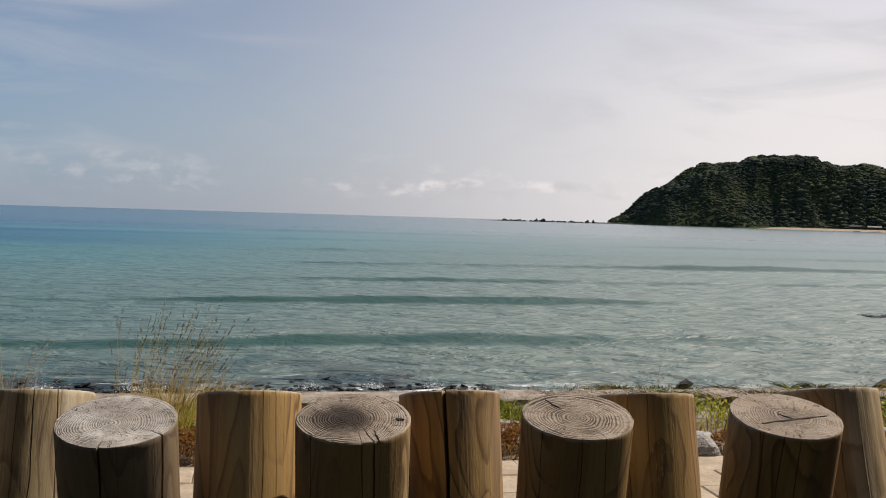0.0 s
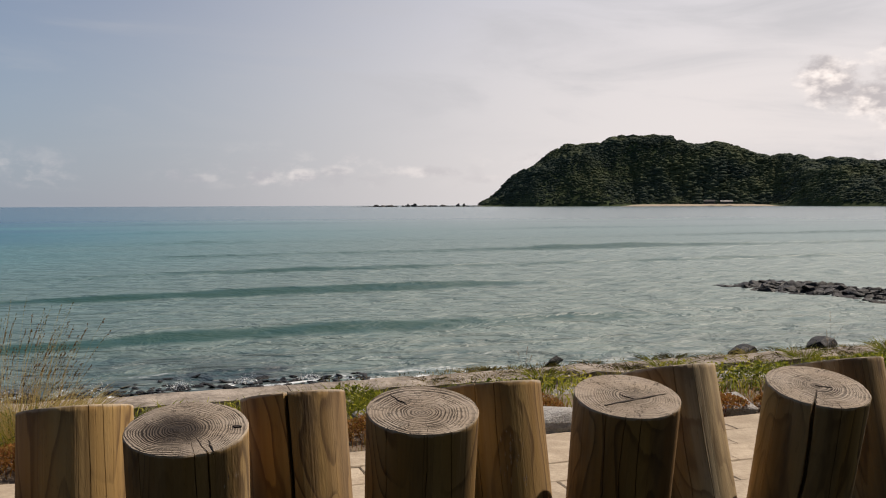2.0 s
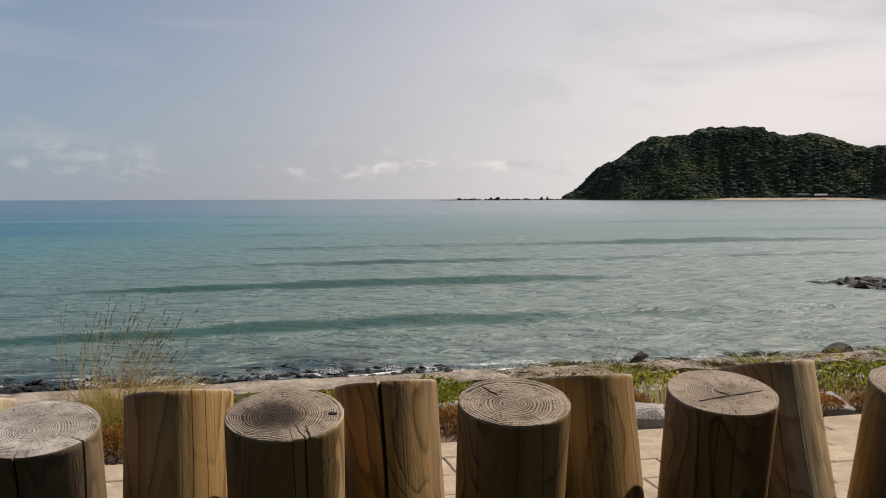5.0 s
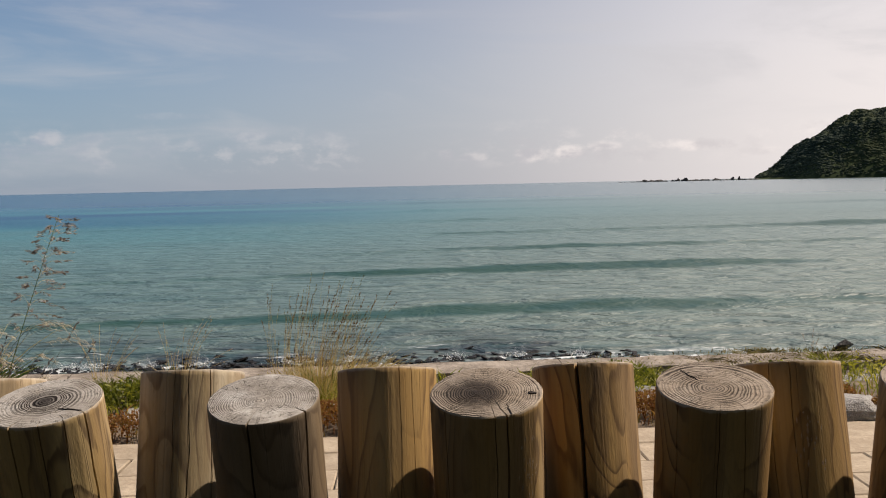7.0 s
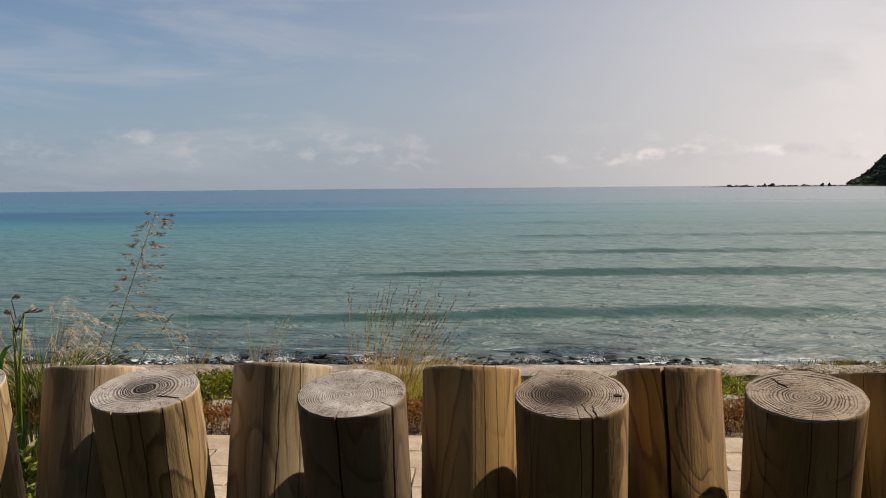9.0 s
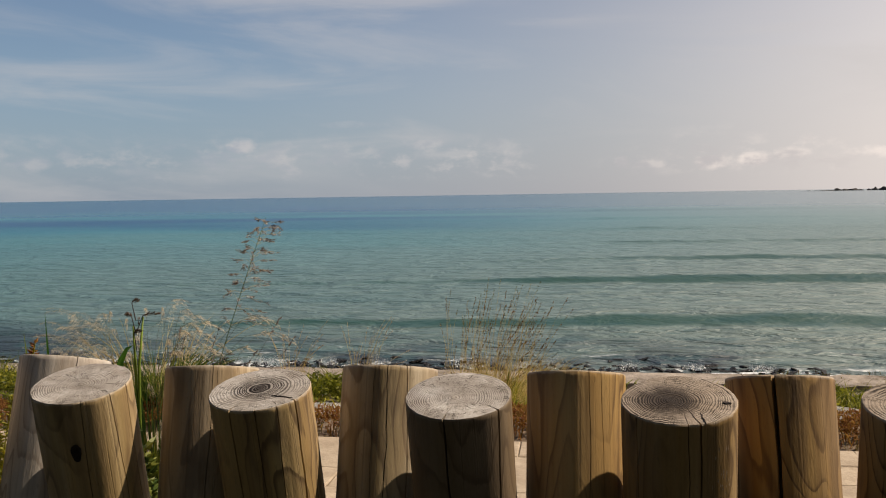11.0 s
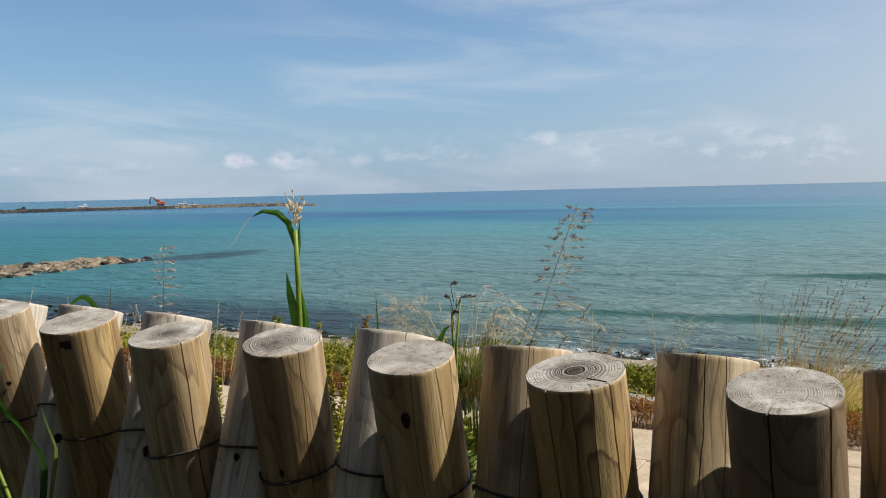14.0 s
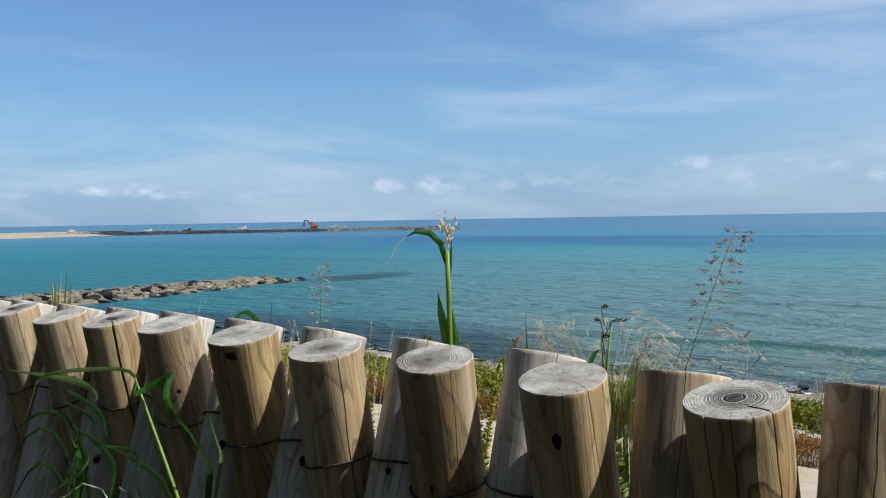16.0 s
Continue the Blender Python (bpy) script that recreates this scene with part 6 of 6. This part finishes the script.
# ---- long grass on the near side of the fence ----
def near_grass():
    root = shore(-2.2, -0.12, 0)
    base = thing("long_grass", "long green grass blades hanging over the fence foot", "grass", Matrix.Translation(root))

    def blade(pts, w, mat, depth=0.0):
        q = Soup()
        k = len(pts)
        fine = []
        for i in range(3 * (k - 1) + 1):
            t = i / 3
            j = min(int(t), k - 2)
            f = t - j
            p0, p1, p2, p3 = (Vector(pts[max(0, min(k - 1, j + o))]) for o in (-1, 0, 1, 2))
            c = 0.5 * (2 * p1 + (p2 - p0) * f + (2 * p0 - 5 * p1 + 4 * p2 - p3) * f * f + (3 * p1 - p0 - 3 * p2 + p3) * f ** 3)
            fine.append(shore(c.x, -0.12 + depth + 0.04 * math.sin(i * 0.5), c.y) - root)
        q.blade(fine, w, (0.5, -0.75, 0.35), 0.06)
        part("leaf", q.mesh("leaf", mat), base)

    blade([(-2.21, 0.986), (-2.29, 1.024), (-2.43, 1.022), (-2.57, 1.0), (-2.69, 0.936), (-2.85, 0.815)], 0.013, PALE_LEAF)
    blade([(-2.34, 0.952), (-2.45, 0.975), (-2.57, 0.995), (-2.72, 1.006)], 0.02, PALE_LEAF, -0.03)
    blade([(-2.18, 0.984), (-2.10, 1.03), (-2.04, 1.034), (-1.99, 1.0), (-1.967, 0.936), (-1.98, 0.869)], 0.024, REED_LEAF, -0.02)
    blade([(-2.55, 0.55), (-2.55, 0.72), (-2.514, 0.81), (-2.45, 0.863)], 0.024, REED_LEAF)
    blade([(-2.6, 0.66), (-2.5, 0.733), (-2.405, 0.795), (-2.31, 0.818)], 0.012, PALE_LEAF, -0.02)
    blade([(-2.35, 0.822), (-2.28, 0.811), (-2.21, 0.786), (-2.15, 0.756), (-2.11, 0.66)], 0.013, DARK_LEAF)
    blade([(-2.03, 0.5), (-2.01, 0.74), (-1.98, 0.85), (-1.976, 0.916)], 0.022, DARK_LEAF, 0.03)
    blade([(-2.0, 0.5), (-1.96, 0.78), (-1.91, 0.88), (-1.885, 0.969)], 0.013, PALE_LEAF, 0.02)
    blade([(-2.55, 0.95), (-2.465, 0.896), (-2.375, 0.86), (-2.27, 0.848)], 0.016, DARK_LEAF, 0.01)
    blade([(-2.46, 0.854), (-2.39, 0.79), (-2.31, 0.74), (-2.28, 0.65)], 0.02, DARK_LEAF, -0.01)
    blade([(-2.43, 0.858), (-2.53, 0.877), (-2.63, 0.91)], 0.014, DARK_LEAF, 0.02)
    blade([(-2.62, 0.5), (-2.58, 0.68), (-2.47, 0.77), (-2.33, 0.80)], 0.018, DARK_LEAF, 0.03)
    blade([(-2.1, 0.5), (-2.17, 0.7), (-2.27, 0.79), (-2.42, 0.84)], 0.018, DARK_LEAF, 0.03)
    r = random.Random(41)
    for i in range(6):   # the darker blades low behind the first ones
        u0 = r.uniform(-2.75, -2.0)
        side, top = r.choice((-1, 1)) * r.uniform(0.1, 0.32), r.uniform(0.68, 0.9)
        blade([(u0, 0.35), (u0 + side * 0.25, top - 0.12), (u0 + side * 0.6, top), (u0 + side, top - r.uniform(0.02, 0.14))], r.uniform(0.012, 0.02), DARK_LEAF, r.uniform(0.0, 0.05))
    q = Soup()
    q.tube([shore(a, -0.12, z) - root for a, z in ((-1.97, 0.5), (-2.02, 0.70), (-2.05, 0.757), (-2.11, 0.86), (-2.17, 0.96), (-2.205, 1.021))], [0.005, 0.005, 0.0048, 0.0043, 0.0036, 0.002], 8)
    part("stem", q.mesh("stem", CANE, True), base)
    q = Soup()
    q.tube([shore(a, -0.12, z) - root for a, z in ((-2.66, 0.58), (-2.62, 0.624), (-2.546, 0.658), (-2.466, 0.704), (-2.374, 0.704), (-2.336, 0.674), (-2.32, 0.6))], [0.0018] * 7, 5)
    part("twig", q.mesh("twig", STRAW, True), base, None, "thin pale dry twig")


near_grass()

# ---- rocks at the water's edge ----
def shore_rocks():
    r = random.Random(77)
    for i in range(80):
        u = r.uniform(-26, 2)
        n = 14.4 + abs(r.gauss(0, 0.6)) + (0.3 if u < -3 else 0)
        k = r.uniform(0.1, 0.26)
        m = Matrix.Translation(shore(u, n, SEA + 0.02 * r.random())) @ pose(0, 0, 0, r.uniform(-20, 20), r.uniform(-20, 20), r.uniform(0, 360)) @ Matrix.Diagonal((k, k, k * 0.6, 1))
        thing("shore_rock", "dark wet rock at the waterline", "rock", m, r.choice(WETS), group="rocks along the waterline")
    for (u, n, k) in ((11.8, 14.2, 0.55), (14.0, 14.4, 0.62), (7.6, 14.6, 0.4)):
        m = Matrix.Translation(shore(u, n, SEA + 0.1)) @ pose(0, 0, 0, 10, 15, 40 * n) @ Matrix.Diagonal((k, k, k, 1))
        thing("shore_rock", "large dark pointed rock standing in the shallows", "rock", m, r.choice(WETS), group="rocks along the waterline")


shore_rocks()


def pebbles():
    r = random.Random(78)
    s = Soup()
    for i in range(1500):
        u = r.uniform(-30, 4)
        n = 14.3 + abs(r.gauss(0, 0.5))
        k = r.uniform(0.06, 0.17)
        src = r.choice(WETS)
        m = Matrix.Translation(shore(u, n, SEA + 0.02 * r.random())) @ pose(0, 0, 0, r.uniform(-12, 12), r.uniform(-12, 12), r.uniform(0, 360)) @ Matrix.Diagonal((1.3, 1, 0.45, 1))
        s.add([m @ (q.co * k) for q in src.vertices], [tuple(q.vertices) for q in src.polygons])
    thing("pebbles", "wet dark stones where the waves break", "stones", None, s.mesh("pebbles", WET), kind="stuff")
    # low surf breaking over them: fine spray thrown up in small fans
    f = Soup()
    for u0, w, h in ((-6.2, 0.9, 0.16), (-5.0, 0.3, 0.2), (-4.0, 0.4, 0.22), (-2.4, 0.5, 0.22), (-1.9, 0.18, 0.36), (-1.35, 0.15, 0.3), (-0.7, 0.22, 0.36), (0.6, 0.3, 0.14), (1.8, 0.25, 0.16), (2.9, 0.3, 0.13), (-9.5, 0.8, 0.16), (-7.6, 0.4, 0.16)):
        for _ in range(int(800 * w)):
            g = r.gauss(0, 0.45)
            t = r.random() ** 2.0
            u = u0 + w * g * (0.7 + 0.5 * t)
            z = SEA + 0.03 + h * t * math.exp(-g * g * 1.6) * r.uniform(0.6, 1.1)
            k = r.uniform(0.004, 0.010) * (1.3 - 0.6 * t)
            p = shore(u, 15.0 + r.gauss(0, 0.14), z)
            f.add([p + Vector((r.uniform(-1, 1), r.uniform(-1, 1), r.uniform(-1, 1))) * k * 1.5 for _ in range(4)], [(0, 1, 2), (0, 2, 3), (0, 3, 1), (1, 3, 2)])
    thing("surf", "white surf breaking on the stones", "surf", None, f.mesh("surf", FOAM), kind="stuff")


pebbles()


# ---- far things ----
def polar(az_left, r, z=0.0):
    a = radians(az_left)
    return Vector((-math.sin(a) * r, math.cos(a) * r, z))


def build_islets():
    r = random.Random(8)
    for i, (azr, w, h) in enumerate(((3.4, 26, 2.2), (4.5, 30, 5.0), (5.2, 24, 4.2), (6.0, 16, 6.5), (6.9, 24, 3.6), (7.8, 24, 4.4), (8.4, 18, 2.8), (9.25, 12, 7.5), (10.0, 22, 3.0), (2.7, 16, 1.3))):
        s = Soup()
        for k in range(5):
            bm = bmesh.new()
            for _ in range(14):
                d = Vector((r.gauss(0, 1), r.gauss(0, 1), r.gauss(0, 1))).normalized()
                bm.verts.new((d.x * w * 0.35 * r.uniform(0.6, 1), d.y * w * 0.25, d.z * h * r.uniform(0.5, 1.0)))
            bmesh.ops.convex_hull(bm, input=bm.verts)
            o = Vector((r.uniform(-0.6, 0.6) * w, r.uniform(-4, 4), 0))
            bm.verts.index_update()
            s.add([q.co + o for q in bm.verts], [[q.index for q in fc.verts] for fc in bm.faces])
            bm.free()
        thing("islet", "low dark rocky islet off the headland", "islet", Matrix.Translation(polar(-azr, 1480, SEA - 0.2)) @ pose(0, 0, 0, 0, 0, -azr), s.mesh("islet", FAR_ROCK), group="islets off the headland")


build_islets()


def build_breakwater():
    bw = thing("breakwater", "long rubble breakwater with a concrete deck", "breakwater")
    s = Soup()
    azs = [46.8 + 0.25 * i for i in range(110)]
    for i in range(len(azs) - 1):
        prof = []
        for a in (azs[i], azs[i + 1]):
            r0 = 281 - max(0, 50 - a) * 4
            taper = min(1.0, (a - 46.6) / 1.5)
            prof.append([polar(a, r0 + d, SEA + z * taper) for d, z in ((-1.5, -0.5), (2.5, 0.45), (4.5, 0.65), (9.5, 0.65), (14, -0.5))])
        s.add(prof[0] + prof[1], [(k, k + 1, 5 + k + 1, 5 + k) for k in range(4)])
    part("mound", s.mesh("mound", FAR_ROCK), bw)
    # armour stones along the face
    r = random.Random(9)
    st, pale = Soup(), Soup()
    for i in range(2400):
        a = r.uniform(46.9, 73)
        r0 = 281 - max(0, 50 - a) * 4
        d = r.uniform(-1.5, 4)
        taper = min(1.0, (a - 46.6) / 1.5)
        k = r.uniform(0.22, 0.45)
        p = polar(a, r0 + d, SEA + taper * (0.0 + (d + 1.5) * 0.13))
        (pale if a < 55.5 and r.random() < 0.75 else st).box((-k, -k * 0.7, -k * 0.5), (k, k * 0.7, k * 0.5), Matrix.Translation(p) @ pose(0, 0, 0, r.uniform(-30, 30), r.uniform(-30, 30), r.uniform(0, 180)))
    tagged(part("armour_stones", st.mesh("armour_stones", FAR_ROCK), bw), kind="stuff")
    tagged(part("pale_stones", pale.mesh("pale_stones", ARMOUR), bw), kind="stuff")
    q = Soup()
    for i in range(14):
        a0, a1 = 55.3 + i * 0.45, 55.3 + (i + 1) * 0.45 - 0.03
        v = [polar(a, 284 + d, SEA + z) for a in (a0, a1) for d, z in ((0, 0.6), (0, 0.95), (6, 0.95), (6, 0.6))]
        q.add(v, [(0, 1, 5, 4), (1, 2, 6, 5), (2, 3, 7, 6), (3, 0, 4, 7), (0, 3, 2, 1), (4, 5, 6, 7)])
    part("deck", q.mesh("deck", QUAY), bw)
    # sand spit at its root
    v, f = [], []
    azs = [67.6 + 0.6 * i for i in range(40)]
    for a in azs:
        t = min(1.0, (a - 67.6) / 6.5)
        r0 = 280 - 26 * t ** 0.8
        v += [polar(a, r0 - 1, SEA - 0.15), polar(a, r0 + 8, SEA + 0.55 * min(1, t * 3)), polar(a, r0 + 30, SEA + 1.1 * min(1, t * 3)), polar(a, 300, SEA + 1.15)]
    f = [(i * 4 + k, i * 4 + k + 1, i * 4 + 5 + k, i * 4 + 4 + k) for i in range(len(azs) - 1) for k in range(3)]
    thing("sand_spit", "pale sand beach at the root of the breakwater", "beach", None, mesh_from("sand_spit", v, f, SAND, True), kind="structure")


build_breakwater()


def box_part(name, parent, a, b, mat, bevel=0.03, m=None):
    bm = bmesh.new()
    bmesh.ops.create_cube(bm, size=1.0)
    for q in bm.verts:
        q.co = Vector([a[i] if q.co[i] < 0 else b[i] for i in range(3)])
    bmesh.ops.bevel(bm, geom=list(bm.edges), offset=bevel, segments=1, affect="EDGES")
    me = bpy.data.meshes.new(name)
    bm.to_mesh(me)
    bm.free()
    me.materials.append(mat)
    return part(name, me, parent, m)


def wheel(parent, x, y, rad_, w):
    s = Soup()
    s.tube([(x, y - w / 2, rad_), (x, y + w / 2, rad_)], [rad_, rad_], 12)
    part("wheel", s.mesh("wheel", BLACK), parent)


def excavator(m):
    ex = thing("excavator", "orange tracked excavator with raised dark boom", "excavator", m)
    for y in (-1.1, 0.6):
        box_part("track", ex, (-1.6, y, 0.0), (1.6, y + 0.5, 0.75), BLACK, 0.2)
    box_part("body", ex, (-1.7, -1.1, 0.85), (1.1, 1.1, 1.75), ORANGE, 0.12)
    box_part("counterweight", ex, (-2.2, -1.05, 0.9), (-1.6, 1.05, 1.7), ORANGE, 0.15)
    cab = box_part("cab", ex, (0.0, -1.0, 1.75), (1.2, 0.1, 2.75), ORANGE, 0.08)
    box_part("window", cab, (0.15, -1.03, 1.95), (1.05, -0.99, 2.6), DARK_GLASS, 0.01)
    for name, p in (("boom", ((1.0, 0.3, 1.5), (2.6, 0.3, 3.4), (4.0, 0.3, 3.6))), ("arm", ((4.0, 0.3, 3.7), (4.4, 0.3, 1.6)))):
        s = Soup()
        s.tube(p, [0.24, 0.26, 0.18][:len(p)], 6)
        part(name, s.mesh(name, BLACK), ex)
    box_part("bucket", ex, (3.9, -0.2, 0.8), (4.6, 0.8, 1.6), BLACK, 0.15)


def car(m, label, mat, truck=False):
    c = thing("parked_car", label, "car", m, group="vehicles on the breakwater")
    if truck:
        box_part("body", c, (-2.3, -0.85, 0.45), (2.3, 0.85, 1.0), mat, 0.08)
        cab = box_part("cab", c, (0.5, -0.8, 1.0), (2.1, 0.8, 1.85), mat, 0.15)
    else:
        box_part("body", c, (-2.1, -0.85, 0.35), (2.1, 0.85, 0.95), mat, 0.12)
        cab = box_part("cabin", c, (-1.4, -0.75, 0.95), (1.0, 0.75, 1.55), mat, 0.2)
    lo, hi = (0.8, 1.9) if truck else (-1.2, 0.8)
    for y in (-0.82, 0.78):
        box_part("window", cab, (lo, y, 1.1), (hi, y + 0.04, 1.45), DARK_GLASS, 0.01)
    for x in (-1.35, 1.35):
        for y in (-0.75, 0.75):
            wheel(c, x, y, 0.34, 0.22)


def on_deck(az_left, r=287.0, turn=0.0, z=SEA + 0.95):
    return Matrix.Translation(polar(az_left, r, z)) @ pose(0, 0, 0, 0, 0, az_left + turn)


excavator(on_deck(56.3, 287, 180) @ Matrix.Diagonal((0.7, 0.7, 0.7, 1)))
SMALL = Matrix.Diagonal((0.55, 0.55, 0.55, 1))
car(on_deck(55.0, 287, 0) @ SMALL, "small white pickup parked on the deck", WHITE, True)
car(on_deck(54.4, 287, 0, SEA + 0.65) @ SMALL, "small white car parked on the breakwater", WHITE)
car(on_deck(60.7, 287, 10) @ SMALL, "white pickup with a load parked on the deck", WHITE, True)
car(on_deck(64.0, 288, 0, SEA + 0.65) @ SMALL, "dark grey pickup parked on the breakwater", BLACK, True)
car(on_deck(66.3, 288, 0, SEA + 0.65) @ SMALL, "white pickup parked near the beach", WHITE, True)
car(on_deck(70.6, 291, 30, SEA + 1.05) @ SMALL, "small pale car parked on the sand", WHITE)


def hut(m, label, w, d, h, roof_mat, wall_mat):
    b = thing("beach_hut", label, "hut", m)
    box_part("wall", b, (-w / 2, -d / 2, 0), (w / 2, d / 2, h), wall_mat, 0.05)
    s = Soup()
    s.add([(-w * 0.58, -d * 0.6, h), (w * 0.58, -d * 0.6, h), (w * 0.58, d * 0.6, h), (-w * 0.58, d * 0.6, h), (-w * 0.58, 0, h + d * 0.25), (w * 0.58, 0, h + d * 0.25)], [(0, 1, 5, 4), (2, 3, 4, 5), (1, 2, 5), (3, 0, 4), (3, 2, 1, 0)])
    part("roof", s.mesh("roof", roof_mat), b)
    box_part("door", b, (-w * 0.08, -d / 2 - 0.06, 0), (w * 0.08, -d / 2 + 0.02, h * 0.8), BLACK, 0.02)


hut(Matrix.Translation(polar(-25.6, 1175, SEA + 3.0)) @ pose(0, 0, 0, 0, 0, -25), "low beach pavilion with a pale roof", 13, 7, 2.6, QUAY, FAR_ROCK)
hut(Matrix.Translation(polar(-24.6, 1185, SEA + 3.0)) @ pose(0, 0, 0, 0, 0, -25), "small dark shed beside the far beach", 12, 8, 3.0, FAR_ROCK, FAR_ROCK)
hut(Matrix.Translation(polar(-35.9, 880, SEA + 0.4)) @ pose(0, 0, 0, 0, 0, -36), "long low red-roofed shed on the far shore", 34, 10, 3.2, RED_ROOF, RED_ROOF)
hut(Matrix.Translation(polar(75.0, 290, SEA + 1.1)) @ pose(0, 0, 0, 0, 0, 75), "small grey hut at the root of the breakwater", 5, 4, 2.6, WHITE, QUAY)
